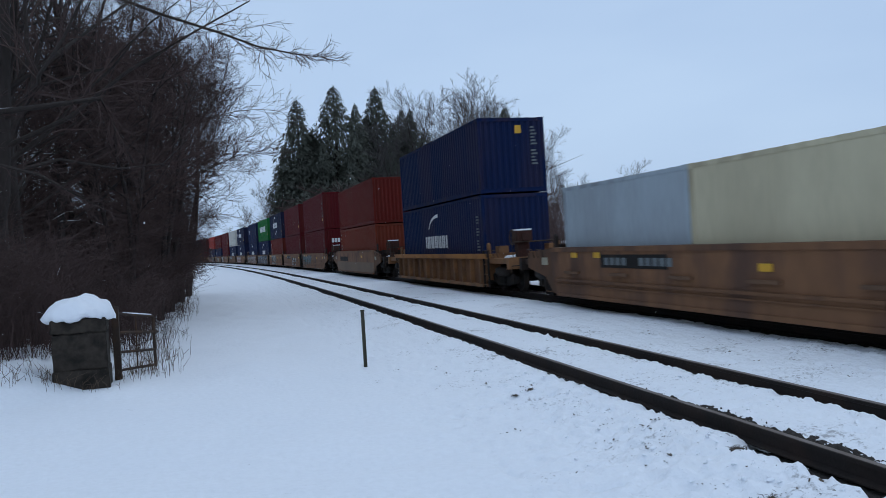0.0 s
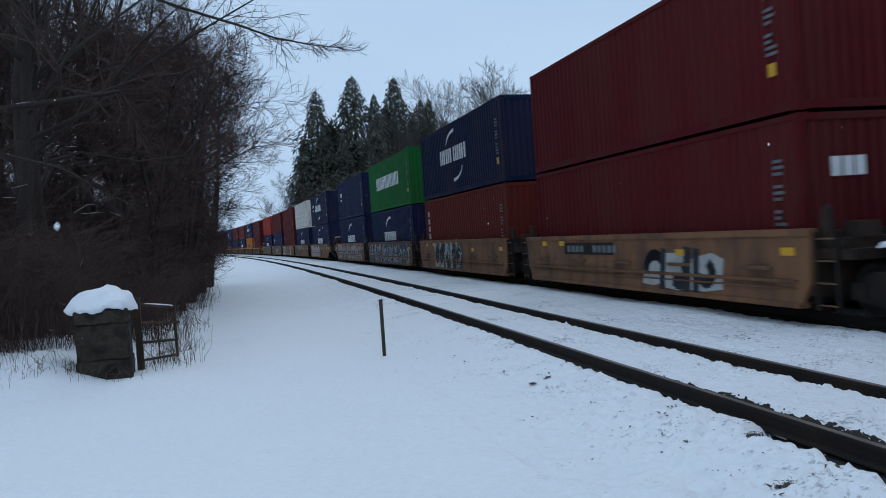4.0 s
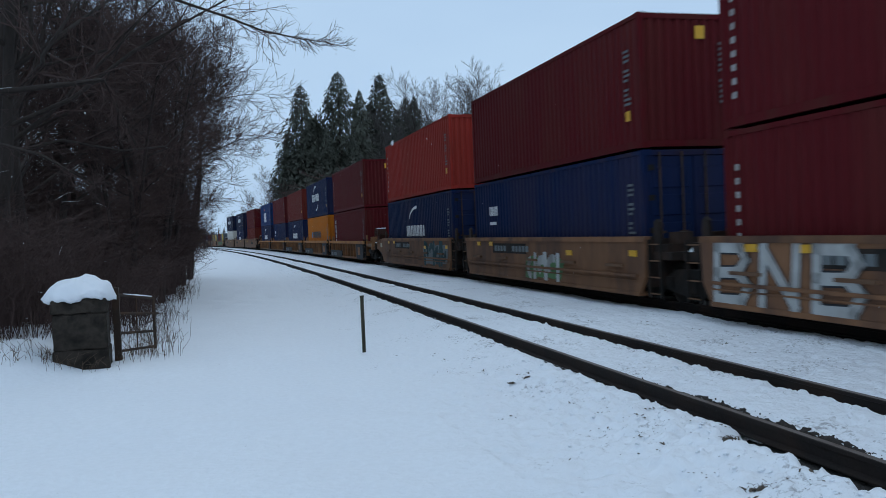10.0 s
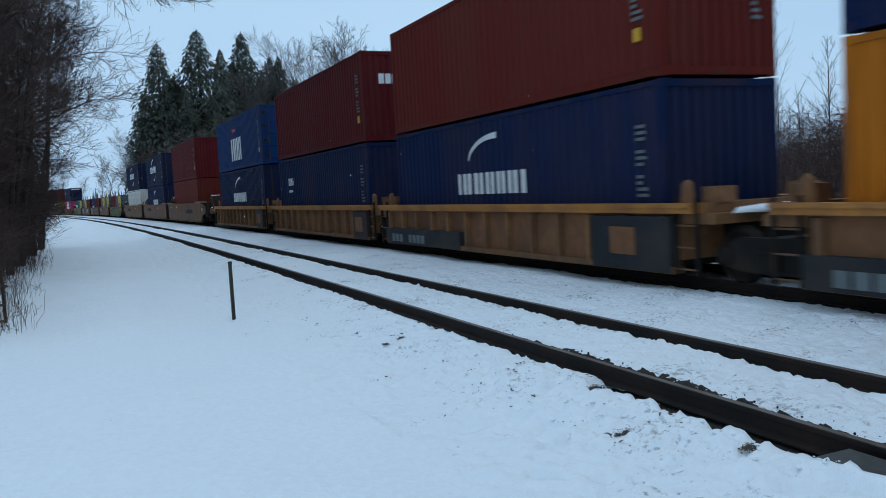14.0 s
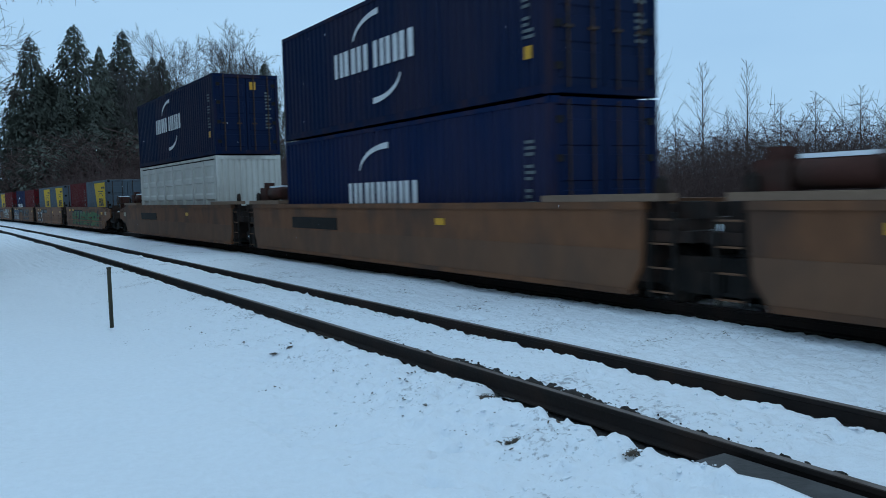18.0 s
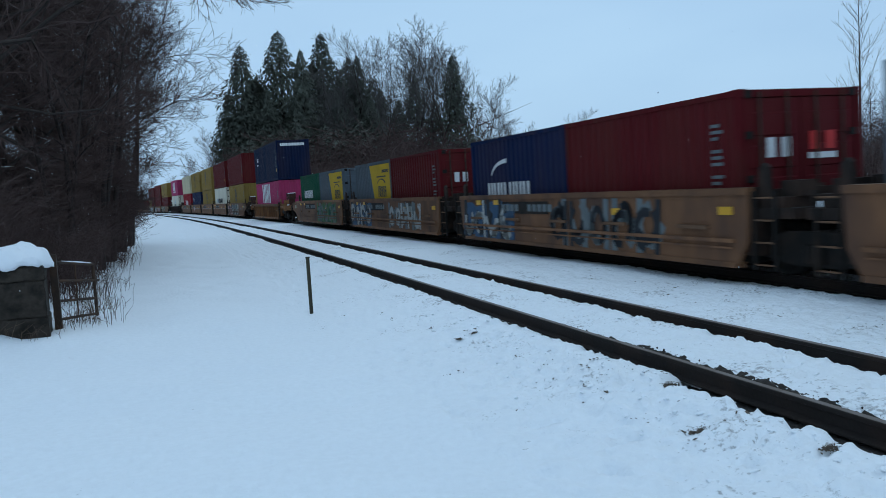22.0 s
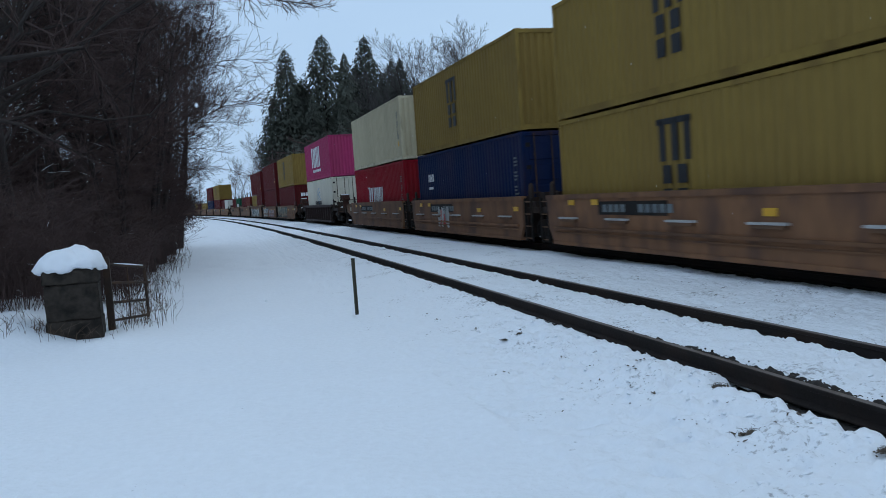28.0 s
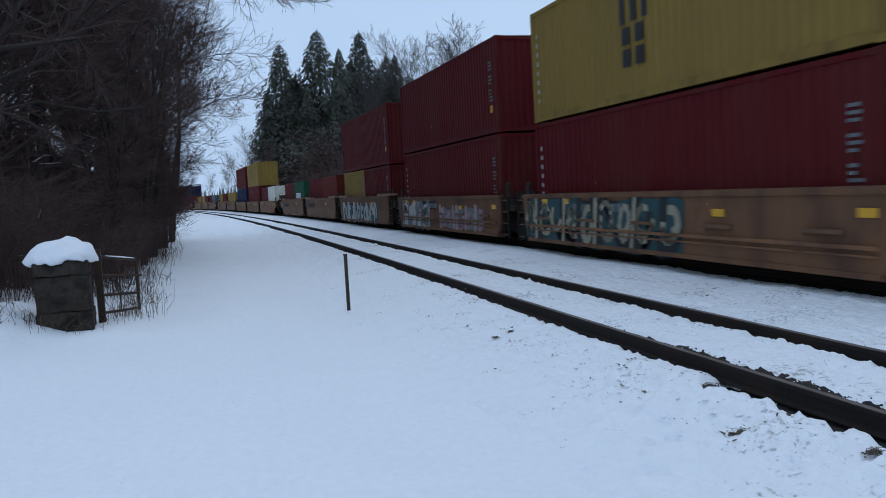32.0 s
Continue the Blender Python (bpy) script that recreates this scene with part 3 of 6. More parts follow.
def sized(x, y, z, turn, s, lean=(0, 0), sz=None):
    return pose(x, y, z, lean[0], lean[1], turn) @ Matrix.Diagonal((s, s, sz or s, 1))


def edge(y):
    """How far from the line's origin the wood begins."""
    knots = ((60, -1.25), (75, -1.9), (100, -2.2), (150, -0.4), (200, 2.2), (230, 2.6))
    if y <= 60:
        return -1.25
    for (ya, xa), (yb, xb) in zip(knots, knots[1:]):
        if y <= yb:
            return xa + (xb - xa) * (y - ya) / (yb - ya)
    return 2.6


def edge_tree(kind, m):
    """A many-stemmed tree of the wood's edge: crooked limbs that arch outwards and end in sprays of fine twigs, with snow on a few."""
    if ("edge", kind) not in CACHE:
        rng, wood, fine, snow = random.Random(80 + kind), Build(), Build(), Build()

        def shoot(p, d, length, r, level):
            steps, wob = (7, 4, 2, 1)[level], (0.15, 0.20, 0.22, 0.15)[level]
            q, e, pts = Vector(p), Vector(d).normalized(), [Vector(p)]
            for k in range(steps):
                e = (e + Vector((rng.gauss(0, wob), rng.gauss(0, wob), rng.gauss((0.0, 0.05, 0.07, 0.05)[level], wob)))).normalized()
                q = q + e * (length / steps)
                pts.append(q.copy())
            thin = (0.009, 0.0075, 0.006, 0.0045)[level]
            rad = [max(r * (1 - 0.85 * i / steps), thin) for i in range(steps + 1)]
            (wood if level == 0 else fine).tube(pts, rad, 5 if level == 0 else 3, cap=False)
            if level < 2 and rng.random() < (0.5, 0.10)[level]:
                i = rng.randrange(steps)
                a, b = pts[i], pts[i + 1]
                if abs((b - a).normalized().z) < 0.55:
                    up = Vector((0, 0, rad[i] * 0.9))
                    snow.tube([a + up, a.lerp(b, 0.5) + up * 0.95, b + up * 0.8], (0.003, rad[i] * 0.5 + 0.003, 0.002), 4, cap=False)
            if level == 3:
                return
            n, low = (11, 6, 3)[level], (0.22, 0.15, 0.25)[level]
            for c in range(n):
                f = (low + (1 - low) * (c + rng.random()) / n) * steps
                i = min(int(f), steps - 1)
                ax = (pts[i + 1] - pts[i]).normalized()
                side = ax.cross(Vector((rng.gauss(0, 1), rng.gauss(0, 1), rng.gauss(0, 1)))).normalized()
                new_len = (length * 0.36 * (1.25 - 0.75 * f / steps), rng.uniform(0.45, 0.95), rng.uniform(0.18, 0.42))[level] * rng.uniform(0.7, 1.2)
                shoot(pts[i].lerp(pts[i + 1], f - i), ax + side * rng.uniform(0.45, 1.0), new_len, rad[i] * 0.55, level + 1)

        stems = []
        for k in range(3):
            w = 2.1 * k + rng.random()
            lean = Vector((0.10 * math.cos(w), 0.10 * math.sin(w), 1))
            pts = [Vector((0.15 * math.cos(w), 0.15 * math.sin(w), -0.2))]
            for i in range(6):
                lean = (lean + Vector((rng.gauss(0, 0.07), rng.gauss(0, 0.07), 0.05))).normalized()
                pts.append(pts[-1] + lean * 1.75)
            stems.append(pts)
            wood.tube(pts, [0.12 * (1 - 0.85 * i / 6) for i in range(7)], 7, cap=False)
        for k in range(33):
            pts, f = stems[k % 3], 0.8 + 4.8 * (k + rng.random()) / 33
            i = int(f)
            p = pts[i].lerp(pts[i + 1], f - i)
            w, h = 2.4 * k + rng.uniform(-0.3, 0.3), p.z / 10.5
            up = radians(rng.uniform(-5, 25) + 42 * h)
            reach = (3.9 - 1.6 * max(0.0, h - 0.45)) * rng.uniform(0.72, 1.08) * min(1.0, max(0.2, (p.z - 2.4) / 2.6))
            shoot(p, (math.cos(w) * math.cos(up), math.sin(w) * math.cos(up), math.sin(up)), reach, 0.030, 0)
        CACHE["edge", kind] = wood.mesh("trunk", "bark", True)
        CACHE["edge_crown", kind] = fine.mesh("crown", "twig")
        CACHE["edge_snow", kind] = snow.mesh("limb_snow", "snow_cap")
    t = thing("bare_tree", "leafless tree with arching limbs and a crown of fine dark twigs", "tree", "trees of the wood", m)
    part("trunk", CACHE["edge", kind], t)
    part("crown", CACHE["edge_crown", kind], t)
    part("limb_snow", CACHE["edge_snow", kind], t, label="thin lines of snow lying on the limbs", kind="stuff")


def build_left_wood():
    rng = random.Random(11)
    front = [dict(seed=s, height=h, trunk_r=r, spread=1.0, limbs=lb, first=0.32, twigs=6, upright=up, droop=0.2, levels=5, share=sh, rmin=0.007, fine_share=0.42, last=3)
             for s, h, r, lb, up, sh in ((1, 11, 0.09, 22, 0.25, 0.36), (2, 13, 0.11, 22, 0.28, 0.33), (3, 15, 0.13, 22, 0.3, 0.30))]
    front += [dict(front[k], seed=40 + k, levels=4, twigs=8, rmin=0.016, coarse=True) for k in range(3)]
    back = [dict(seed=s, height=h, trunk_r=r, spread=0.95, limbs=22, first=0.25, twigs=6, upright=0.35, droop=0.2, levels=4, rmin=0.007, coarse=False) for s, h, r in ((4, 18, 0.20), (5, 15, 0.15), (6, 20, 0.18))]
    y = 27.0
    while y < 200:
        k = rng.choice((0, 1, 1, 2)) + (3 if y > 62 else 0)
        x = edge(y) - 2.4 - rng.random() * 2.0
        tree("bare_tree", f"front{k}", sized(x + bend(y), y, ground_height(x, y), rng.uniform(0, 360), rng.uniform(0.85, 1.05) * (0.8 if y < 30 else 1), (rng.uniform(-3, 3), rng.uniform(0, 4))),
             "leafless broadleaf tree with dense dark twigs at the wood's edge", "trees of the wood", **front[k])
        y += 8.0 + 2.5 * rng.random() + max(0, y - 45) * 0.05
    # across, along, half width, height scale
    for k, (x, y, r, zc) in enumerate(((-2.6, 26.0, 3.4, 5.5), (-2.1, 29.6, 3.7, 6.3), (-2.0, 34.0, 4.0, 7.3), (-1.75, 39.5, 4.2, 7.9), (-1.6, 46.5, 4.3, 8.5), (-6.0, 26.0, 3.6, 6.0), (-4.8, 29.5, 4.0, 6.8), (-6.4, 34.0, 4.2, 7.2), (-4.2, 38.0, 4.2, 8.0), (-2.5, 31.8, 3.3, 5.9), (-2.3, 36.7, 3.5, 6.9), (-2.1, 43.0, 3.7, 7.6))):
        edge_tree(k % 3, pose(x + bend(y), y, ground_height(x, y), 0, 0, rng.uniform(0, 360)) @ Matrix.Diagonal((r / 3.9, r / 3.9, zc / 7.4, 1)))
    # the trunks that stand clear inside the wood: bearing, distance, kind, size
    for az, d, j, s in ((-12.6, 20.5, 0, 0.80), (-12.0, 23.5, 1, 0.85), (-11.1, 21.5, 2, 0.72), (-9.3, 25.0, 1, 0.85), (-7.4, 29.0, 0, 0.8), (-14.5, 19.5, 2, 0.85)):
        x, y = d * math.sin(radians(az)), d * math.cos(radians(az))
        tree("bare_tree", f"back{j}", sized(x, y, ground_height(x, y), rng.uniform(0, 360), s, (rng.uniform(-2, 2), rng.uniform(-2, 2))), "tall leafless tree with a straight dark trunk inside the wood", "trees of the wood", **back[j])
    for k in range(27):
        y = 22.0 + 66 * ((k + rng.random()) / 27) ** 1.5
        x = edge(y) - 4.6 - (16 + y * 0.15) * rng.random() - (3.0 if y < 24 else 0)
        j = rng.randrange(3)
        tree("bare_tree", f"back{j}", sized(x + bend(y), y, ground_height(x, y), rng.uniform(0, 360), rng.uniform(0.85, 1.15), (rng.uniform(-3, 3), rng.uniform(-3, 4))),
             "leafless broadleaf tree standing inside the dark wood", "trees of the wood", **back[j])


build_left_wood()


def build_big_tree():
    """The near tree whose long limbs reach out over the snow."""
    rng = random.Random(8)
    t = thing("bare_tree", "large leafless tree with long limbs reaching over the snow", "tree", "trees of the wood")
    x0, y0 = -5.6, 17.2
    part("trunk", Build().tube([(x0, y0, -0.2), (x0 + 0.1, y0, 4), (x0 - 0.1, y0 + 0.1, 9), (x0 + 0.2, y0, 15), (x0, y0, 20)], (0.34, 0.27, 0.22, 0.14, 0.03), 9).mesh("trunk", "bark", True), t)
    limbs = (([(x0, y0, 8.7), (-3.4, 17.6, 7.95), (-0.86, 18.0, 7.05), (0.31, 18.0, 6.67), (1.02, 18.0, 6.40), (1.8, 18.0, 6.24), (2.45, 18.0, 6.16)], 0.038, 44),
             ([(x0, y0, 4.3), (-4.6, 17.0, 4.85), (-3.4, 16.8, 4.95), (-1.95, 16.7, 5.12), (-1.75, 16.7, 4.6), (-1.45, 16.7, 3.9)], 0.072, 36),
             ([(x0, y0, 6.0), (-4.4, 16.6, 6.9), (-2.6, 16.4, 8.0), (-1.4, 16.5, 9.4)], 0.09, 30),
             ([(x0, y0, 9.6), (-4.0, 17.6, 9.3), (-2.0, 17.8, 8.7), (-0.4, 18.0, 8.2)], 0.08, 36),
             ([(x0, y0, 3.2), (-4.3, 16.4, 4.1), (-3.0, 16.1, 3.7), (-1.9, 16.0, 3.0)], 0.05, 22))
    for pts, r, n in limbs:
        pts = [Vector(p) for p in pts]
        c = len(pts)
        part("limb", Build().tube(pts, [r * (1 - 0.8 * (i / (c - 1)) ** 1.3) for i in range(c)], 6).mesh("limb", "bark", True), t)
        b = Build()
        for k in range(n):
            f = (0.15 + 0.85 * (k + rng.random()) / n) * (c - 1)
            i = min(int(f), c - 2)
            q, e = pts[i].lerp(pts[i + 1], f - i), (pts[i + 1] - pts[i]).normalized()
            e = (e + Vector((rng.gauss(0, 0.34), rng.gauss(0, 0.5), rng.gauss(-0.22, 0.40)))).normalized()
            ln, way = rng.uniform(0.35, 1.5) * (1.1 - 0.62 * f / (c - 1)), [q]
            for s in range(5):
                e = (e + Vector((rng.gauss(0.03, 0.26), rng.gauss(0, 0.26), rng.gauss(0.03, 0.24)))).normalized()
                way.append(way[-1] + e * ln / 5)
            b.tube(way, (0.010, 0.0085, 0.007, 0.0055, 0.004, 0.0025), 3, cap=False)
            for s in range(11):
                g = rng.uniform(0.1, 1.0) * 5
                j = min(int(g), 4)
                o, w = way[j].lerp(way[j + 1], g - j), (way[j + 1] - way[j]).normalized()
                w = (w + Vector((rng.gauss(0, 0.5), rng.gauss(0, 0.5), rng.gauss(0.02, 0.5)))).normalized() * rng.uniform(0.08, 0.40)
                b.tube([o, o + w * 0.55 + Vector((0, 0, rng.gauss(0, 0.015))), o + w + Vector((0, 0, rng.gauss(0.02, 0.03)))], (0.0045, 0.0035, 0.002), 3, cap=False)
        part("twig_mass", b.mesh("twigs", "twig"), t, kind="stuff")
    b = Build().tube([(-4.3, 17.0, 4.925), (-3.7, 16.85, 4.975), (-3.1, 16.8, 5.02), (-2.4, 16.73, 5.09)], (0.006, 0.014, 0.010, 0.003), 5)
    part("snow_on_limb", b.mesh("snow_on_limb", "snow_cap", True), t, label="thin line of snow lying on the limb")


build_big_tree()


def thicket_meshes(seed, stems, height, width, mat, bushy=3, lean=0.3, thick=1.0):
    rng, b, c = random.Random(seed), Build(), Build()
    for k in range(stems):
        x, y = rng.uniform(-1, 1) * width * 0.6, rng.uniform(-1, 1) * width * 0.6
        h = height * rng.uniform(0.35, 1.0)
        lx, ly = rng.gauss(0, lean), rng.gauss(0, lean)
        wob = h * 0.06
        p = [Vector((x, y, -0.05)), Vector((x + lx * h * 0.2 + rng.gauss(0, wob), y + ly * h * 0.2 + rng.gauss(0, wob), h * 0.42)), Vector((x + lx * h * 0.6 + rng.gauss(0, wob), y + ly * h * 0.6 + rng.gauss(0, wob), h * 0.78)),
             Vector((x + lx * h * 1.2, y + ly * h * 1.2, h * rng.uniform(0.82, 1.0)))]
        b.tube(p, (0.008 * thick, 0.007 * thick, 0.005 * thick, 0.003), 3, cap=False)
        for j in range(bushy):
            f = rng.uniform(0.15, 0.95)
            s = min(int(f * 3), 2)
            q = p[s].lerp(p[s + 1], f * 3 - s)
            d = Vector((rng.gauss(0, 1), rng.gauss(0, 1), rng.gauss(0.25, 0.6))).normalized() * h * rng.uniform(0.07, 0.24)
            c.tube([q, q + d], (0.006 * thick, 0.003 * thick), 3, cap=False)
    return b.mesh("stem_mass", mat), c.mesh("twig_mass", mat)


def thicket(meshes, m, label, group):
    t = thing("thicket", label, "brush", group, m)
    part("stem_mass", meshes[0], t, kind="stuff")
    part("twig_mass", meshes[1], t, kind="stuff")


def build_thickets():
    rng = random.Random(21)
    meshes = [thicket_meshes(s, 150, h, w, "twig", 11, 0.42) for s, h, w in ((1, 3.2, 2.2), (2, 2.6, 2.0), (3, 4.2, 2.4))]
    light = [thicket_meshes(s, 70, h, w, "twig", 4, 0.3, 2.2) for s, h, w in ((4, 3.2, 2.2), (5, 3.8, 2.4))]
    y = 16.4
    while y < 190:
        for row in range(4):
            x = edge(y) - 1.0 - row * 2.0 - rng.random() * 0.6 - (1.2 if y < 19 and row == 0 else 0)
            s = rng.uniform(0.85, 1.1) * (0.62 if y < 22 and row else 1.0) * (0.62 if row == 0 else (1.05 if row == 1 else 1.5))
            thicket(meshes[rng.randrange(3)] if y < 40 else light[rng.randrange(2)], sized(x + bend(y), y + rng.random(), ground_height(x, y), rng.uniform(0, 360), s), "dense tangle of bare dark brown brush at the wood's edge", "brush of the wood")
        y += 1.5 + (y - 15) * 0.045
    for k in range(16):
        x, y = -4.4 - 5 * rng.random(), 15.2 + 2.2 * rng.random()
        thicket(meshes[rng.randrange(3)], sized(x, y, ground_height(x, y), rng.uniform(0, 360), rng.uniform(0.5, 0.9)), "dense tangle of bare dark brown brush behind the stone pillar", "brush of the wood")


build_thickets()


def build_branch_snow():
    """Bits of snow caught on twigs along the wood's edge."""
    rng, b = random.Random(41), Build()
    for k in range(130):
        y = 15.8 + 22 * rng.random() ** 1.6
        x, z = edge(y) - 0.9 - 4.5 * rng.random(), 0.5 + 3.8 * rng.random() ** 1.3
        a, ln, r = rng.uniform(0, 6.28), rng.uniform(0.15, 0.5), rng.uniform(0.0015, 0.003)
        d = Vector((math.cos(a), math.sin(a), rng.gauss(0, 0.25))) * ln
        q = Vector((x, y, z))
        b.tube([q - d * 0.5, q, q + d * 0.5], (r * 0.3, r, r * 0.3), 4, cap=False)
    tagged(new("branch_snow", b.mesh("branch_snow", "snow_cap")), "bits of snow caught on the twigs of the wood", "snow", kind="stuff")


build_branch_snow()


def conifer(kind, seed, height, radius, sparse=False):
    """Trunk and a crown of drooping boughs, each hung with small needle sprays; its outline is uneven and thins towards the tip."""
    if ("con", kind) in CACHE:
        return
    rng = random.Random(seed)
    CACHE["con", kind] = Build().tube([(0, 0, -0.3), (0, 0, height * 0.5), (0, 0, height)], (height * 0.014, height * 0.009, 0.02), 6).mesh("trunk", "bark", True)
    v, f = [], []

    def spray_at(p, a, size, drop):
        c, ca, sa = len(v), math.cos(a), math.sin(a)
        wide = size * rng.uniform(0.20, 0.38)
        v.extend([p, (p[0] + ca * size * 0.5 - sa * wide, p[1] + sa * size * 0.5 + ca * wide, p[2] - drop * 0.35), (p[0] + ca * size, p[1] + sa * size, p[2] - drop),
                  (p[0] + ca * size * 0.5 + sa * wide, p[1] + sa * size * 0.5 - ca * wide, p[2] - drop * 0.6)])
        f.append((c, c + 1, c + 2, c + 3))

    count = 0
    while count < (2600 if sparse else 11500):
        t = 1 - rng.random() ** 0.75
        z = height * (0.05 + 0.945 * t)
        profile = min(1.0, (1 - t) / 0.60) ** 0.72 * (0.86 + 0.14 * min(1.0, t / 0.25))
        w = rng.uniform(0, 6.283)
        lobe = noise.noise(Vector((math.cos(w) * 1.2, math.sin(w) * 1.2, z * 0.22 + seed * 7))) * 0.55 + noise.noise(Vector((math.cos(w) * 3.0, math.sin(w) * 3.0, z * 0.75 + seed * 3))) * 0.52
        reach = radius * profile * max(0.2, 0.86 + lobe) + 0.10
        r = reach * (1 - 0.75 * rng.random() ** 1.6) * (rng.uniform(1.0, 1.22) if rng.random() < 0.12 else 1.0)
        size = rng.uniform(0.26, 0.56) * (1.7 if sparse else 1.0) * (0.65 + 0.35 * min(1, (1 - t) * 5))
        spray_at((math.cos(w) * r, math.sin(w) * r, z - 0.12 * r), w + rng.gauss(0, 0.7), size, size * rng.uniform(0.3, 1.6))
        count += 1
    for k in range(10):
        spray_at((0, 0, height * (0.97 + 0.003 * k)), rng.uniform(0, 6.28), 0.22, -0.25)
    me = bpy.data.meshes.new("crown")
    me.from_pydata(v, [], f)
    me.materials.append(MAT["needle"])
    CACHE["con_crown", kind] = me


def place_conifer(kind, az, dist, top, s=1.0, turn=0):
    x, y = dist * math.sin(radians(az)), dist * math.cos(radians(az))
    base = 30.0
    k = top / base
    t = thing("conifer", "tall dark green fir tree with drooping boughs behind the railway", "tree", "firs behind the line", pose(x, y, 0, 0, 0, turn) @ Matrix.Diagonal((k * s, k * s, k, 1)))
    part("trunk", CACHE["con", kind], t)
    part("crown", CACHE["con_crown", kind], t)


def sapling_meshes(seed):
    """A young tree 9 m high: one straight leader and many fine branches that rise from it, longest low down."""
    rng, wood, fine = random.Random(seed), Build(), Build()
    wood.tube([(0, 0, -0.2), (0.03, 0.02, 3), (-0.02, 0.03, 6), (0, 0, 9)], (0.07, 0.05, 0.03, 0.006), 6)
    for k in range(56):
        f = 0.10 + 0.88 * (k + rng.random()) / 56
        w, up = 2.4 * k + rng.gauss(0, 0.3), rng.uniform(0.9, 1.7)
        ln = 0.3 + 3.1 * (1 - f) ** 0.8 * rng.uniform(0.5, 1.1)
        q, e = Vector((0, 0, 9 * f)), Vector((math.cos(w), math.sin(w), up)).normalized()
        way = [q]
        for s in range(4):
            e = (e + Vector((rng.gauss(0, 0.16), rng.gauss(0, 0.16), rng.gauss(0.10, 0.1)))).normalized()
            way.append(way[-1] + e * ln / 4)
        fine.tube(way, (0.010, 0.009, 0.007, 0.005, 0.003), 3, cap=False)
        for c in range(8):
            g = rng.uniform(0.15, 1.0) * 4
            j = min(int(g), 3)
            o = way[j].lerp(way[j + 1], g - j)
            d = ((way[j + 1] - way[j]).normalized() + Vector((rng.gauss(0, 0.5), rng.gauss(0, 0.5), rng.gauss(0.1, 0.3)))).normalized() * ln * rng.uniform(0.12, 0.34)
            fine.tube([o, o + d * 0.5, o + d + Vector((0, 0, 0.04))], (0.0045, 0.004, 0.003), 3, cap=False)
    return wood.mesh("trunk", "bark", True), fine.mesh("crown", "twig")


def build_far_trees():
    rng = random.Random(5)
    for k, (r, sd) in enumerate(((4.6, 1), (4.1, 2), (4.9, 3), (3.6, 4))):
        conifer(k, sd, 30.0, r)
    for k in (4, 5):
        conifer(k, 9 + k, 30.0, 5.2, True)
    # bearing from the camera, distance, height
    named = ((5.6, 156, 29.7, 0), (8.1, 156, 32, 2), (10.9, 156, 31.4, 1), (9.5, 150, 27.5, 3), (4.6, 165, 22, 1), (6.7, 165, 24, 3), (7.1, 150, 21, 0), (12.1, 158, 25, 3),
             (13.2, 150, 26, 1), (12.6, 166, 28.5, 0), (10.2, 162, 27, 2), (19.6, 130, 22.3, 3), (17.0, 150, 22, 1), (14.6, 160, 21, 2), (18.2, 140, 17, 0), (15.8, 140, 17, 3), (11.6, 146, 20, 0), (8.9, 146, 19, 1), (13.9, 142, 18, 2))
    for az, d, h, k in named:
        place_conifer(k, az, d, h, rng.uniform(1.1, 1.35), rng.uniform(0, 360))
    for k in range(34):
        place_conifer(4 + k % 2, rng.uniform(5.0, 14.5), rng.uniform(158, 180), rng.uniform(17, 25), rng.uniform(1.3, 1.7), rng.uniform(0, 360))
    for k in range(46):
        az, d = rng.uniform(4.6, 20.5), rng.uniform(128, 152)
        if d * math.sin(radians(az)) > MAIN + bend(d) + 6:
            place_conifer(4 + k % 2, az, d, rng.uniform(7, 14) * (1.0 if az < 15 else 0.7), rng.uniform(1.6, 2.4), rng.uniform(0, 360))
    kinds = [dict(seed=30 + i, height=h, trunk_r=0.16, spread=0.7, limbs=20, first=0.3, twigs=7, upright=0.9, sides=(5, 3, 3, 3), rmin=0.022) for i, h in enumerate((20, 22, 18))]
    for az, d, h in ((12.8, 150, 28), (14.0, 150, 28), (15.3, 150, 29.5), (16.2, 155, 27), (17.8, 135, 24), (18.9, 130, 25.5), (20.4, 132, 22), (21.3, 135, 18), (15.0, 135, 22), (16.8, 135, 22), (12.2, 140, 22),
                     (2.9, 230, 17), (2.4, 240, 15), (3.6, 235, 20), (1.5, 300, 13), (0.4, 330, 12), (-0.6, 340, 13), (22.5, 130, 13), (24.2, 110, 9), (23.6, 112, 10), (27.2, 100, 9.6), (25.5, 105, 7)):
        k = rng.randrange(3)
        x, y = d * math.sin(radians(az)), d * math.cos(radians(az))
        s = 0.92 * h / kinds[k]["height"]
        tree("bare_tree", f"far{k}", sized(x, y, 0, rng.uniform(0, 360), s), "slender leafless tree with pale fine twigs behind the railway", "bare trees behind the line", "bark", "pale_twig", **kinds[k])
    for k in range(2):
        CACHE["wood", f"sapling{k}"], CACHE["fine", f"sapling{k}"] = sapling_meshes(50 + k)
    for az, d, h in ((44.9, 46, 10.6), (48.3, 44, 8.0), (51.0, 46, 8.2), (53.0, 48, 6.2), (55.0, 46, 6.4), (57.5, 46, 6.6), (60, 46, 6.5), (45.4, 50, 6.6), (46.6, 47, 5.8), (49.8, 47, 6.0)):
        x, y = d * math.sin(radians(az)), d * math.cos(radians(az))
        tree("bare_tree", f"sapling{rng.randrange(2)}", sized(x, y, 0.1, rng.uniform(0, 360), h / 9), "slender leafless young tree behind the railway", "young trees behind the line")
    meshes = [thicket_meshes(60 + i, 110, 3.6, 2.6, "twig", 7, 0.24, 1.0) for i in range(2)]
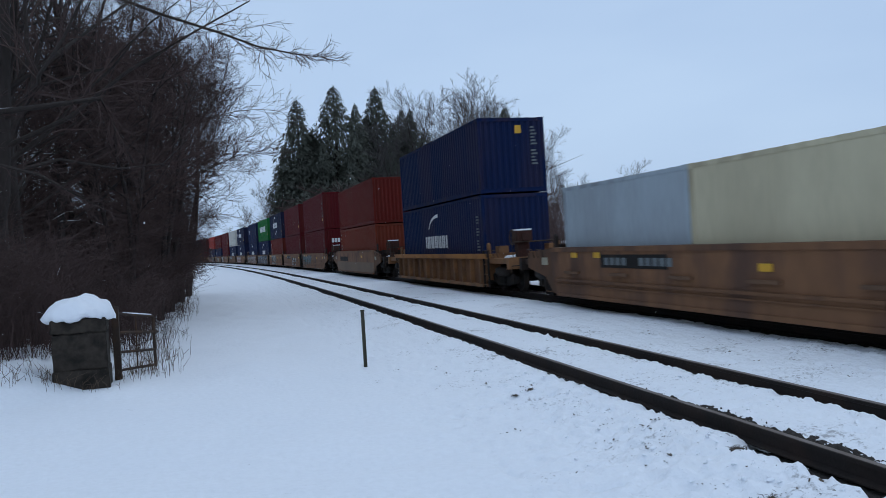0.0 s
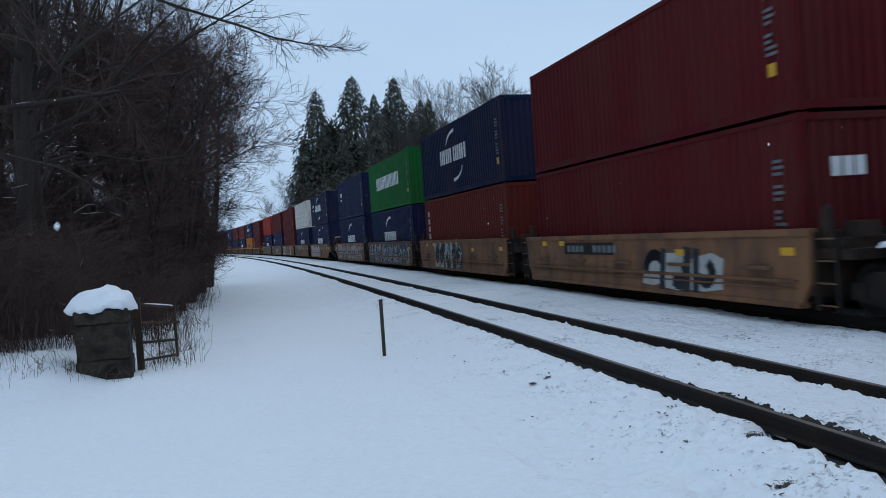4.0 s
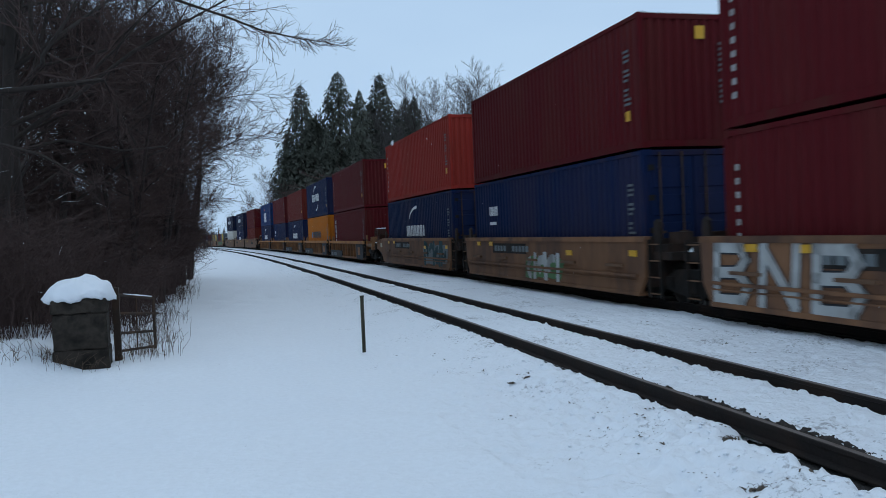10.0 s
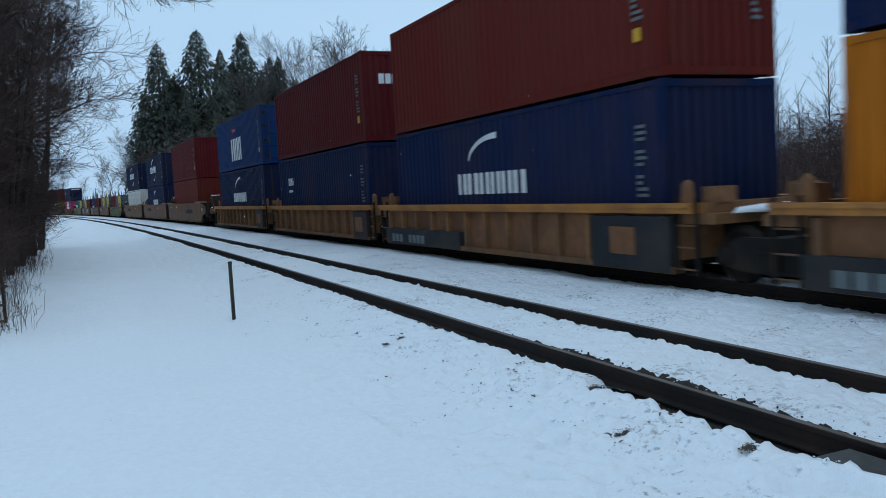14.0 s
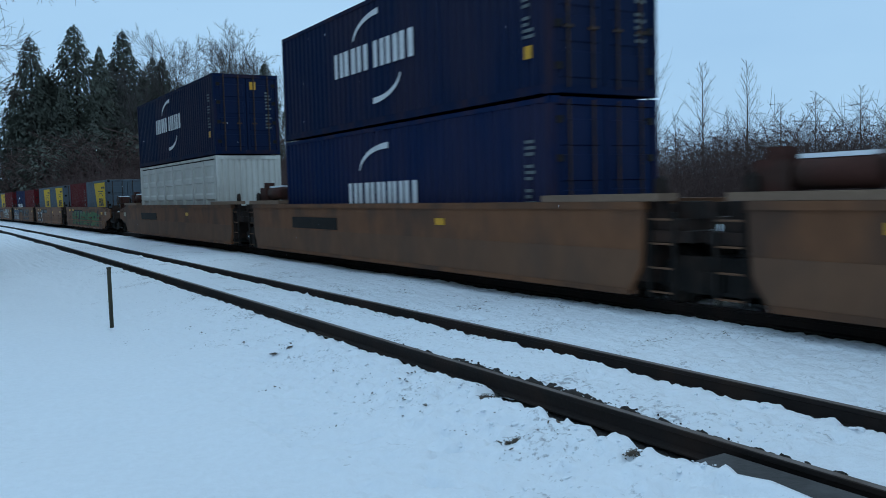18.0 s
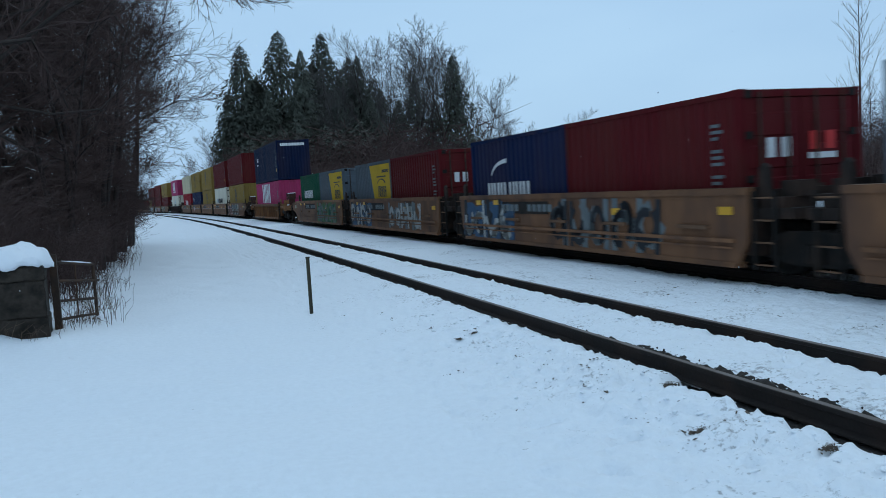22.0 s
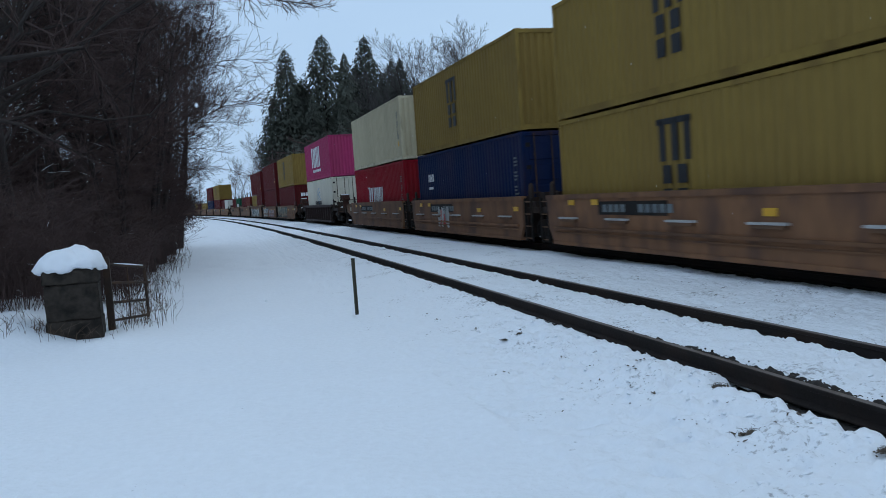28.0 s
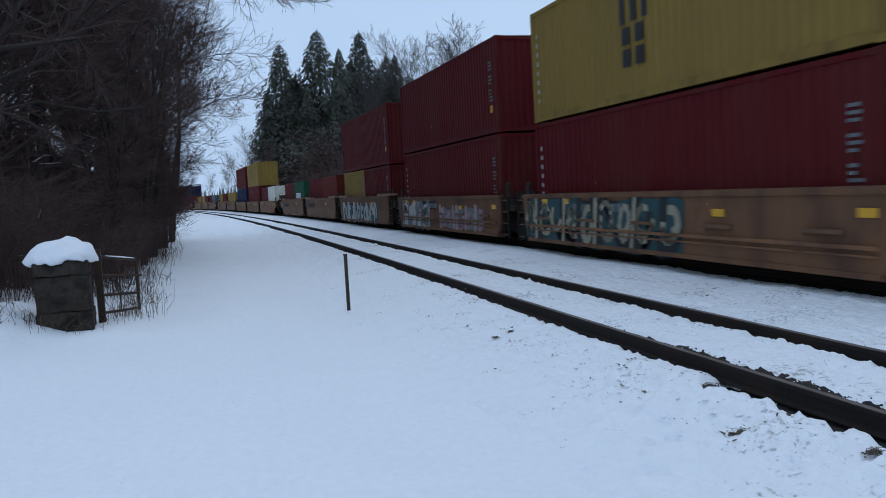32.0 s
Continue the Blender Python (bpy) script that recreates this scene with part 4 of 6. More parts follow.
    far_meshes = [thicket_meshes(70 + i, 80, 3.6, 2.6, "twig", 4, 0.4, 3.0) for i in range(2)]
    for k in range(70):
        az = 31 + 32 * (k + rng.random()) / 70
        d = rng.uniform(36, 52)
        x, y = d * math.sin(radians(az)), d * math.cos(radians(az))
        h = (4.2 if az < 36 else (5.2 if az < 47 else 6.0)) * rng.uniform(0.6, 1.1)
        thicket(meshes[k % 2], sized(x, y, 0, rng.uniform(0, 360), h / 3.6), "bare dark brush growing behind the railway", "brush behind the line")
    for k in range(60):
        az, d = 3.4 + 18 * rng.random(), rng.uniform(120, 150)
        if d * math.sin(radians(az)) < MAIN + bend(d) + 6:
            continue
        thicket(far_meshes[k % 2], sized(d * math.sin(radians(az)), d * math.cos(radians(az)), 0, rng.uniform(0, 360), rng.uniform(2.2, 3.8)), "bare dark brush growing behind the railway", "brush behind the line")
    for k in range(24):
        az, d = 3 + 27 * rng.random(), rng.uniform(80, 120)
        if d * math.sin(radians(az)) < MAIN + bend(d) + 5:
            continue
        x, y = d * math.sin(radians(az)), d * math.cos(radians(az))
        thicket(meshes[k % 2], sized(x, y, 0, rng.uniform(0, 360), rng.uniform(1.4, 2.4)), "bare dark brush growing behind the railway", "brush behind the line")


build_far_trees()


def build_backdrop():
    """The far wood's edge round the place: an uneven ribbon of tree tops beyond the rest."""
    rng, b = random.Random(9), Build()
    for k in range(4200):
        az = math.radians(360 * k / 4200 + rng.random() * 0.1)
        d = rng.uniform(400, 470)
        h = (5 + 5 * rng.random() + 4 * noise.noise(Vector((k * 0.02, 0, 0)))) * rng.uniform(0.7, 1.0)
        c, s, lean = math.sin(az), math.cos(az), rng.gauss(0, 0.5)
        b.tube([(c * d, s * d, -1), (c * d + lean * s * 0.4, s * d - lean * c * 0.4, h * 0.55), (c * d + lean * s, s * d - lean * c, h)], (0.55, 0.42, 0.06), 3, cap=False)
    tagged(new("backdrop", b.mesh("backdrop", "far_wood")), "distant line of leafless woods with haze put into its grey colour", "woods", kind="structure")


build_backdrop()


# ---- pillar, gate, post, grass ----
def lumpy(profile, sides, seed, amp, m=None):
    b = Build().lathe(profile, sides, m)
    n = noise.noise
    b.v = [tuple(Vector(q) + amp * Vector((n(Vector(q) * 3 + Vector((seed, 0, 0))), n(Vector(q) * 3 + Vector((0, seed, 0))), n(Vector(q) * 3 + Vector((0, 0, seed)))))
                 + 0.4 * amp * Vector((n(Vector(q) * 9 + Vector((5, 0, 0))), n(Vector(q) * 9 + Vector((0, 5, 0))), n(Vector(q) * 11)))) for q in b.v]
    return b


def build_pillar():
    x, y = -2.27, 14.88
    g = 0.0
    pil = thing("stone_pillar", "square mossy concrete block pillar under a thick cap of snow", "pillar", m=pose(x, y, g, 0, 0, 4))
    z = -0.05
    for k, (h, w) in enumerate(((0.44, 0.42), (0.58, 0.405), (0.22, 0.415))):
        me = Build().box(-w, w, -w, w, z, z + h).mesh("block", "concrete")
        bm = bmesh.new()
        bm.from_mesh(me)
        bmesh.ops.bevel(bm, geom=bm.edges[:], offset=0.016, segments=2, affect="EDGES")
        bmesh.ops.subdivide_edges(bm, edges=bm.edges[:], cuts=5, use_grid_fill=True)
        for q in bm.verts:
            q.co += 0.022 * noise.noise_vector(q.co * 6 + Vector((k * 3, 0, 0)))
        bm.to_mesh(me)
        bm.free()
        part("block", me, pil, label="weathered concrete block stained with moss")
        z += h + 0.006
    thing("snow_cap", "thick rounded cap of fresh snow lying on the stone pillar", "snow", m=pose(x + 0.03, y, z - 0.02, 0, 0, 4),
          mesh=lumpy([(0.38, 0.02), (0.44, -0.02), (0.50, -0.035), (0.535, 0.0), (0.545, 0.06), (0.52, 0.13), (0.46, 0.21), (0.37, 0.28), (0.24, 0.335), (0.11, 0.355), (0.02, 0.36)], 64, 3, 0.10).mesh("snow_cap", "snow_cap", True))
    gx, gy = -1.78, 15.3
    gate = thing("metal_gate", "rusty tubular metal farm gate standing open beside the pillar", "gate", m=pose(gx, gy, 0.03))
    part("gate_post", Build().box(-0.055, 0.055, -0.055, 0.055, -0.1, 1.30).mesh("gate_post", "iron"), gate, label="square dark iron gate post")
    ex, ey = -1.26 - gx, 16.42 - gy
    part("stile", Build().tube([(ex, ey, 0.08), (ex, ey, 1.03)], (0.028, 0.028), 8).mesh("stile", "iron"), gate)
    for h0, h1, over in ((0.20, 0.12, 0.0), (0.51, 0.40, 0.0), (0.85, 0.71, 0.12), (1.17, 1.01, 0.0)):
        part("gate_bar", Build().tube([(0.02, 0.04, h0), (ex * (1 + over), ey * (1 + over), h1)], (0.024, 0.024), 8).mesh("gate_bar", "iron"), gate)
    part("brace", Build().tube([(ex * 0.5, ey * 0.5, 0.16), (ex * 0.52, ey * 0.52, 1.07)], (0.014, 0.014), 6).mesh("brace", "iron"), gate)
    b = Build().tube([(ex * 0.2, ey * 0.2, 1.165), (ex * 0.6, ey * 0.6, 1.10), (ex * 0.95, ey * 0.95, 1.045)], (0.01, 0.02, 0.012), 6)
    part("snow_on_bar", b.mesh("snow_on_bar", "snow_cap", True), gate, label="thin line of snow lying on the top bar")


build_pillar()

marker = thing("marker_post", "thin weathered dark marker post standing in the snow", "post", m=pose(2.33, 14.52, -0.03, 0.5, -0.4, 20))
part("shaft", Build().box(-0.026, 0.026, -0.018, 0.018, -0.1, 1.0).mesh("shaft", "post"), marker)
part("cap", Build().box(-0.030, 0.030, -0.022, 0.022, 1.0, 1.025).mesh("cap", "post"), marker)


def build_grass():
    """Dry grass and weeds along the wood's edge and round the pillar."""
    rng, b = random.Random(31), Build()
    spots = [(edge(y) - 0.1 - 0.1 + 0.22 * rng.gauss(0, 1), y, 0.75) for y in [15.4 + 34 * rng.random() ** 1.6 for k in range(70)]]
    spots += [(-3.6 + 0.8 * rng.gauss(0, 1), 14.2 + 0.4 * rng.gauss(0, 1), 0.45) for k in range(26)]
    spots += [(-2.1 + 0.45 * rng.gauss(0, 1), 14.28 + 0.10 * rng.gauss(0, 1), 0.4) for k in range(7)]
    spots += [(-1.45 + 0.2 * rng.gauss(0, 1), 15.6 + 0.6 * rng.gauss(0, 1), 0.8) for k in range(12)]
    for x, y, s in spots:
        if x > edge(y) + 0.65:
            continue
        for k in range(rng.randrange(3, 10)):
            px, py, h = x + rng.gauss(0, 0.16), y + rng.gauss(0, 0.16), s * rng.uniform(0.12, 0.62)
            z = ground_height(px, py)
            px += bend(py)
            lx, ly = rng.gauss(0, 0.35), rng.gauss(0, 0.35)
            mid, tip = (px + lx * h * 0.35, py + ly * h * 0.35, z + h * 0.6), (px + lx * h, py + ly * h, z + h * 0.95)
            b.tube([(px, py, z - 0.05), mid, tip], (0.0035, 0.003, 0.0015), 3, cap=False)
            if k % 2 == 0:
                b.tube([mid, (mid[0] + rng.gauss(0, 0.09), mid[1] + rng.gauss(0, 0.09), mid[2] + rng.uniform(0.02, 0.2))], (0.004, 0.002), 3, cap=False)
    tagged(new("dry_grass", b.mesh("dry_grass", "dry_grass")), "dry brown grass and weeds sticking out of the snow", "grass", kind="stuff")


build_grass()


# ---- containers ----
def corrugated(length, height, pitch=0.278, depth=0.030):
    """A wall in the y-z plane whose folds stand upright; outermost at x = 0, inwards towards +x."""
    b, n = Build(), max(4, int(length / pitch))
    p = length / n
    y, row = -length / 2, []
    for k in range(n):
        row += [(0.0, y + 0.04 * p), (0.0, y + 0.36 * p), (depth, y + 0.54 * p), (depth, y + 0.86 * p)]
        y += p
    row = [(0.0, -length / 2)] + row + [(0.0, length / 2)]
    for x, q in row:
        b.v += [(x, q, 0.0), (x, q, height), (x + 0.02, q, height), (x + 0.02, q, 0.0)]
    for k in range(len(row) - 1):
        i = k * 4
        b.f += [(i, i + 1, i + 5, i + 4)[::-1], (i + 2, i + 3, i + 7, i + 6)[::-1], (i + 1, i + 2, i + 6, i + 5)[::-1]]
    return b


def frame_mesh(L, Ht):
    b, w = Build(), 1.219
    for sx in (-1, 1):
        xo, xi = sx * w, sx * (w - 0.11)
        x0, x1 = min(xo, xi), max(xo, xi)
        b.box(x0, x1, -L / 2 + 0.15, L / 2 - 0.15, 0.02, 0.17)
        b.box(x0, x1, -L / 2 + 0.15, L / 2 - 0.15, Ht - 0.10, Ht - 0.01)
        for sy in (-1, 1):
            y0, y1 = sorted((sy * L / 2, sy * (L / 2 - 0.14)))
            b.box(x0, x1, y0, y1, 0.12, Ht - 0.12)
    for sy in (-1, 1):
        y0, y1 = sorted((sy * L / 2, sy * (L / 2 - 0.10)))
        b.box(-w + 0.11, w - 0.11, y0, y1, 0.02, 0.16)
        b.box(-w + 0.11, w - 0.11, y0, y1, Ht - 0.13, Ht - 0.01)
    return b


def face(parent, name, build, mat, m, label):
    return part(name, build.mesh(name, mat), parent, m, label, "stuff" if len(build.f) > 6 else "")


def side_m(L):
    """From (u along the side, from the far end; height; out) to the side that faces the camera's path."""
    return Matrix(((0, 0, -1, -1.2195), (-1, 0, 0, L / 2), (0, 1, 0, 0), (0, 0, 0, 1)))


def end_m(L):
    return Matrix(((1, 0, 0, -1.219), (0, 0, -1, -L / 2 - 0.0005), (0, 1, 0, 0), (0, 0, 0, 1)))


def bars(widths, u, z, h, gap=0.2, lean=0.0):
    """A row of plain upright bars; a wide one is split into two."""
    b = Build()
    for k, w in enumerate(widths):
        if w > 0:
            c = 0.03 * w
            for u0, u1 in (((0, 1),) if w < 0.26 or h < 0.30 else ((0, 0.40), (0.58, 1))):
                b.slab([(u + c + u0 * w, z), (u - c + u1 * w, z), (u - c + u1 * w + lean * h, z + h), (u + c + u0 * w + lean * h, z + h)], 0.004)
        u += abs(w) * (1 + gap) if w > 0 else -w
    return b


def merged(builds):
    b = Build()
    for q in builds:
        k = len(b.v)
        b.v += q.v
        b.f += [tuple(i + k for i in f_) for f_ in q.f]
    return b


def swoosh(u, z, r, a0, a1, t0, t1, squash=1.0):
    b, n, o, i = Build(), 9, [], []
    for k in range(n):
        w = radians(a0 + (a1 - a0) * k / (n - 1))
        t = t0 + (t1 - t0) * k / (n - 1)
        o.append((u + (r + t / 2) * math.cos(w), z + (r + t / 2) * math.sin(w) * squash))
        i.append((u + (r - t / 2) * math.cos(w), z + (r - t / 2) * math.sin(w) * squash))
    for k in range(n - 1):
        b.slab([i[k], o[k], o[k + 1], i[k + 1]], 0.004)
    return b


def mark(c, L, Ht, what):
    S, E_ = side_m(L), end_m(L)
    pl = "lettering"
    if what == "arc_word":
        face(c, pl, bars([0.52, 0.66, 0.58, -0.22, 0.56, 0.58, 0.64], 3.6, 1.30, 0.60, 0.10), "mark_white", S, "white lettering as bars")
        face(c, "emblem_arc", swoosh(6.05, 1.98, 1.35, 172, 90, 0.04, 0.34, 0.42), "mark_white", S, "white curved emblem stroke")
        face(c, "emblem_arc", swoosh(5.70, 1.12, 1.35, -8, -90, 0.04, 0.34, 0.42), "mark_white", S, "white curved emblem stroke")
    elif what == "low_word" and L > 7:
        face(c, pl, bars([0.50, 0.62, 0.54, 0.50, 0.50, 0.60], 4.2, 1.12, 0.50, 0.07), "mark_white", S, "white lettering as bars")
        face(c, "emblem_arc", swoosh(6.30, 1.86, 1.45, 174, 88, 0.04, 0.36, 0.40), "mark_white", S, "white curved emblem stroke")
    elif what == "low_word":
        face(c, pl, bars([0.38, 0.45, 0.4, -0.15, 0.4, 0.4, 0.45], 1.2, 0.95, 0.42, 0.1), "mark_white", S, "white lettering as bars")
        face(c, "emblem_arc", swoosh(2.6, 1.5, 1.1, 172, 90, 0.04, 0.3, 0.4), "mark_white", S, "white curved emblem stroke")
    elif what == "small_word":
        face(c, pl, bars([0.26] * 3, L * 0.13, 1.75, 0.3, 0.1), "mark_white", S, "white lettering as bars")
        face(c, "small_lettering", bars([0.7], L * 0.13, 1.45, 0.1), "mark_white", S, "small white bar")
    elif what == "big_word":
        face(c, pl, bars([0.66, 0.70, 0.66, 0.70, 0.68, 0.68, 0.64, 0.64, 0.72], 2.55, 1.24, 0.72, 0.12), "mark_white", S, "large white lettering as bars")
    elif what == "green_word":
        face(c, pl, bars([0.26, 0.27, 0.26, 0.27, 0.26, 0.27, 0.26, 0.26, 0.27], L * 0.20, 1.2, 0.45, 0.14), "mark_white", S, "white lettering as bars")
    elif what == "tall_word":
        face(c, pl, bars([1.0, 0.85, 0.75], 4.4, 0.50, 1.22, 0.10), "mark_white", S, "large white lettering as bars")
        face(c, "red_bar", bars([1.0], 4.9, 2.1, 0.16), "mark_red", S, "small red emblem bar")
    elif what == "three_word":
        face(c, pl, bars([1.40, 1.25, 1.15], 3.7, 0.95, 1.5, 0.10), "mark_white", S, "large white lettering as bars")
        face(c, "small_lettering", bars([0.28] * 11, 4.0, 0.58, 0.20, 0.3), "mark_white", S, "line of small white bars")
    elif what == "stack_word":
        b = merged([bars([0.24, 0.24, 0.24], 4.95, 1.62, 0.80, 0.9), bars([1.35], 4.82, 2.34, 0.12, 0), bars([0.95], 5.0, 1.18, 0.36), bars([0.95], 5.0, 0.72, 0.36)])
        face(c, "emblem", b, "mark_black", S, "black stacked emblem as bars")
    elif what == "red_word":
        face(c, pl, bars([0.95, -0.15, 0.6, 0.3, 0.62, 0.55], 3.85, 1.05, 0.75, 0.12, 0.12), "mark_white", S, "white slanting lettering as bars")
        face(c, "small_lettering", bars([0.55], 3.6, 1.78, 0.06), "mark_white", S, "white line above the lettering")
    elif what == "black_word":
        face(c, pl, bars([0.28] * 14, 3.5, 1.15, 0.51, 0.14), "mark_black", S, "black lettering as bars")
        face(c, "emblem", bars([0.6], 2.6, 1.15, 0.48), "mark_blue", S, "small blue and red emblem")
    elif what == "wing":
        for k in range(4):
            face(c, "emblem_arc", swoosh(6.6 + 0.1 * k, 1.25 - 0.12 * k, 1.6 - 0.22 * k, 170, 95, 0.03, 0.13, 0.62), "mark_blue", S, "dark blue winged emblem stroke")
        face(c, pl, bars([0.24] * 11, 4.0, 1.0, 0.28, 0.2), "mark_black", S, "black lettering as bars")
    elif what == "split":
        h, F = Ht - 0.14, Matrix.Translation((-0.004, 0, 0)) @ S
        face(c, "paint_field", Build().slab([(3.65, 0.16), (L - 0.16, 0.16), (L - 0.16, h), (2.70, h), (3.05, h * 0.66)], 0.003), "yellow", S, "yellow painted field with a slanting edge")
        face(c, "emblem", bars([0.30, 0.26, 0.34, 0.28], 4.0, 1.1, 0.45, 0.12), "mark_black", F, "black emblem as bars")
        face(c, "emblem_arc", swoosh(4.55, 1.58, 0.65, 165, 20, 0.06, 0.16, 0.4), "mark_black", F, "black curved emblem stroke")
        for z in (0.98, 1.92):
            face(c, "emblem_line", bars([1.55], 3.8, z, 0.05), "mark_black", F, "thin black line round the emblem")
        face(c, "small_lettering", bars([0.12] * 7, 4.75, 2.10, 0.12, 0.25), "mark_black", F, "line of small dark bars")
    elif what == "ids":
        rng = random.Random(int(L * 10) + len(c.name))
        b = merged([bars([rng.uniform(0.16, 0.34)], L - 0.74, Ht * 0.34 + k * 0.105, 0.055) for k in range(12) if k not in (4, 8)])
        face(c, "id_mark", b, "spray_grey", S, "column of faded white lines of marks")
        face(c, "placard", bars([0.22], L - 0.70, Ht * 0.22, 0.22), "mark_yellow", S, "small yellow placard")
    elif what == "left_ids":
        b = Build()
        for k in range(8):
            b.slab([(0.34, 0.5 + k * 0.24), (0.44, 0.5 + k * 0.24), (0.44, 0.61 + k * 0.24), (0.34, 0.61 + k * 0.24)], 0.004)
        face(c, "id_mark", b, "spray_white", S, "column of small white marks")
    elif what == "tall_ids":
        face(c, "lettering", merged([bars([0.36], 0.55, 0.42 + 0.34 * k, 0.25) for k in range(6)]), "spray_white", S, "tall column of white lettering as bars")
    elif what == "panel_ids":
        face(c, "id_mark", merged([bars([0.30 + 0.05 * (k % 3)], L - 0.95, 0.55 + 0.17 * k, 0.11) for k in range(8)]), "spray_grey", S, "column of faded white marks")
    elif what == "end_word":
        face(c, "end_lettering", bars([0.20, 0.20, 0.20], 0.55, Ht - 1.05, 0.32, 0.15), "mark_white", E_, "white lettering as bars")
    elif what == "end_yellow":
        face(c, "placard", bars([0.24], 1.35, Ht - 0.55, 0.28), "mark_yellow", E_, "small yellow placard")
    elif what == "end_ids":
        b = merged([bars([0.24 - 0.05 * (k % 3)], 1.92, 0.95 + k * 0.115, 0.06) for k in range(12) if k != 5])
        face(c, "id_mark", b, "spray_grey", E_, "column of faded white lines of marks")
    elif what == "end_line":
        face(c, "end_lettering", bars([0.13] * 12, 0.30, Ht - 0.42, 0.2, 0.15), "mark_white", E_, "line of white lettering as bars")
    elif what == "end_emblem":
        face(c, "end_lettering", bars([0.5], 0.5, Ht - 1.1, 0.32), "mark_white", E_, "white emblem block")
        face(c, "end_lettering", bars([0.55], 1.35, Ht - 1.0, 0.3), "mark_red", E_, "red emblem block")
        face(c, "small_lettering", bars([0.6], 1.32, Ht - 1.15, 0.1), "mark_white", E_, "white bar")


COLOUR_WORDS = {"navy": "navy blue", "dark_navy": "dark navy", "blue": "blue", "royal": "royal blue", "maroon": "dark red", "rust_red": "rust red", "orange_red": "orange-red", "red": "red",
                "bright_red": "bright red", "green": "green", "teal": "dark green", "white": "white", "cream": "cream", "ivory": "ivory white", "pale_blue": "pale blue-grey", "olive": "mustard yellow",
                "amber": "orange-yellow", "pink": "magenta pink", "slate": "slate grey", "yellow": "yellow"}


def container(colour, L=12.19, Ht=2.896, ends="front", marks=(), smooth=False, upper=False):
    mat = MAT[colour]
    size = "forty-foot" if L > 7 else "twenty-foot"
    where = "stacked on another container" if upper else "standing in a well car"
    c = thing("shipping_container", f"{COLOUR_WORDS[colour]} {size} steel shipping container {where}", "container", "containers of the train")
    key = (colour, round(L, 2), round(Ht, 3))
    part("frame", kept(("frame", key), lambda: frame_mesh(L, Ht).mesh("frame", EDGE[colour])), c)

    def panel_mesh():
        if smooth == "doors":
            return doors_side(L, Ht)
        if smooth:
            b, row, h = Build(), [(0.0, -L / 2 + 0.14)], Ht - 0.26
            for k in range(1, 10):
                y = -L / 2 + 0.14 + k * (L - 0.28) / 10
                row += [(0.0, y - 0.035), (-0.006, y - 0.03), (-0.006, y + 0.03), (0.0, y + 0.035)]
            row.append((0.0, L / 2 - 0.14))
            for x, y in row:
                b.v += [(x, y, 0.0), (x, y, h), (0.03, y, h), (0.03, y, 0.0)]
            for k in range(len(row) - 1):
                i = k * 4
                b.f += [(i, i + 1, i + 5, i + 4)[::-1], (i + 2, i + 3, i + 7, i + 6)[::-1], (i + 1, i + 2, i + 6, i + 5)[::-1]]
            return b.mesh("side_panel", mat)
        return corrugated(L - 0.28, Ht - 0.26).mesh("side_panel", mat)

    side = kept(("side", smooth, key), panel_mesh)
    part("side_panel", side, c, pose(-1.208, 0, 0.165))
    part("side_panel", side, c, pose(1.208, 0, 0.165, 0, 0, 180))
    if smooth == "doors":
        w = (L - 0.28) / 8
        leaf = kept(("side_leaf", key), lambda: side_door_mesh(w, Ht - 0.26, mat))
        for k in range(8):
            part("side_door", leaf, c, pose(-1.208, -L / 2 + 0.14 + k * w, 0.165), "white folding door leaf with pressed ribs")
            part("side_door", leaf, c, pose(1.208, L / 2 - 0.14 - k * w, 0.165, 0, 0, 180), "white folding door leaf with pressed ribs")
    end = kept(("end", key), lambda: corrugated(2.2, Ht - 0.28, 0.22, 0.045).mesh("end_panel", mat))
    part("end_panel", end, c, pose(0, L / 2 - 0.02, 0.155, 0, 0, -90))
    if ends == "front":
        part("end_panel", end, c, pose(0, -L / 2 + 0.02, 0.155, 0, 0, 90))
    else:
        leaf = kept(("leaf", key), lambda: leaf_mesh(Ht, mat))
        rod = kept(("rod", round(Ht, 2)), lambda: Build().tube([(0, 0, 0.06), (0, 0, Ht - 0.10)], (0.022, 0.022), 6).box(-0.09, 0.09, -0.03, 0.02, Ht * 0.36, Ht * 0.36 + 0.05).mesh("lock_rod", "iron"))
        for sx in (-1, 1):
            d = part("door", leaf, c, pose(sx * 0.555, -L / 2 + 0.03, 0.15))
            for q in (-0.28, 0.26):
                part("lock_rod", rod, d, pose(q, -0.055, -0.1), "steel locking rod")
            for hz in (0.25, 0.95, 1.65, 2.3):
                part("hinge", kept("hinge", lambda: Build().box(-0.07, 0.07, -0.045, 0.0, 0, 0.12).mesh("hinge", "under")), d, pose(sx * 0.48, 0, hz))
    part("roof", kept(("roof", key), lambda: corrugated(L - 0.2, 2.2, 0.4, 0.02).mesh("roof", mat)), c, pose(1.1, 0, Ht - 0.03, 0, -90, 0))
    cast = kept(("cast", colour), lambda: Build().box(-0.09, 0.09, -0.09, 0.09, 0, 0.118).mesh("corner_casting", EDGE[colour]))
    for sx in (-1, 1):
        for sy in (-1, 1):
            for z in (0, Ht - 0.118):
                part("corner_casting", cast, c, pose(sx * 1.131, sy * (L / 2 - 0.088), z))
    for w in marks:
        mark(c, L, Ht, w)
    return c


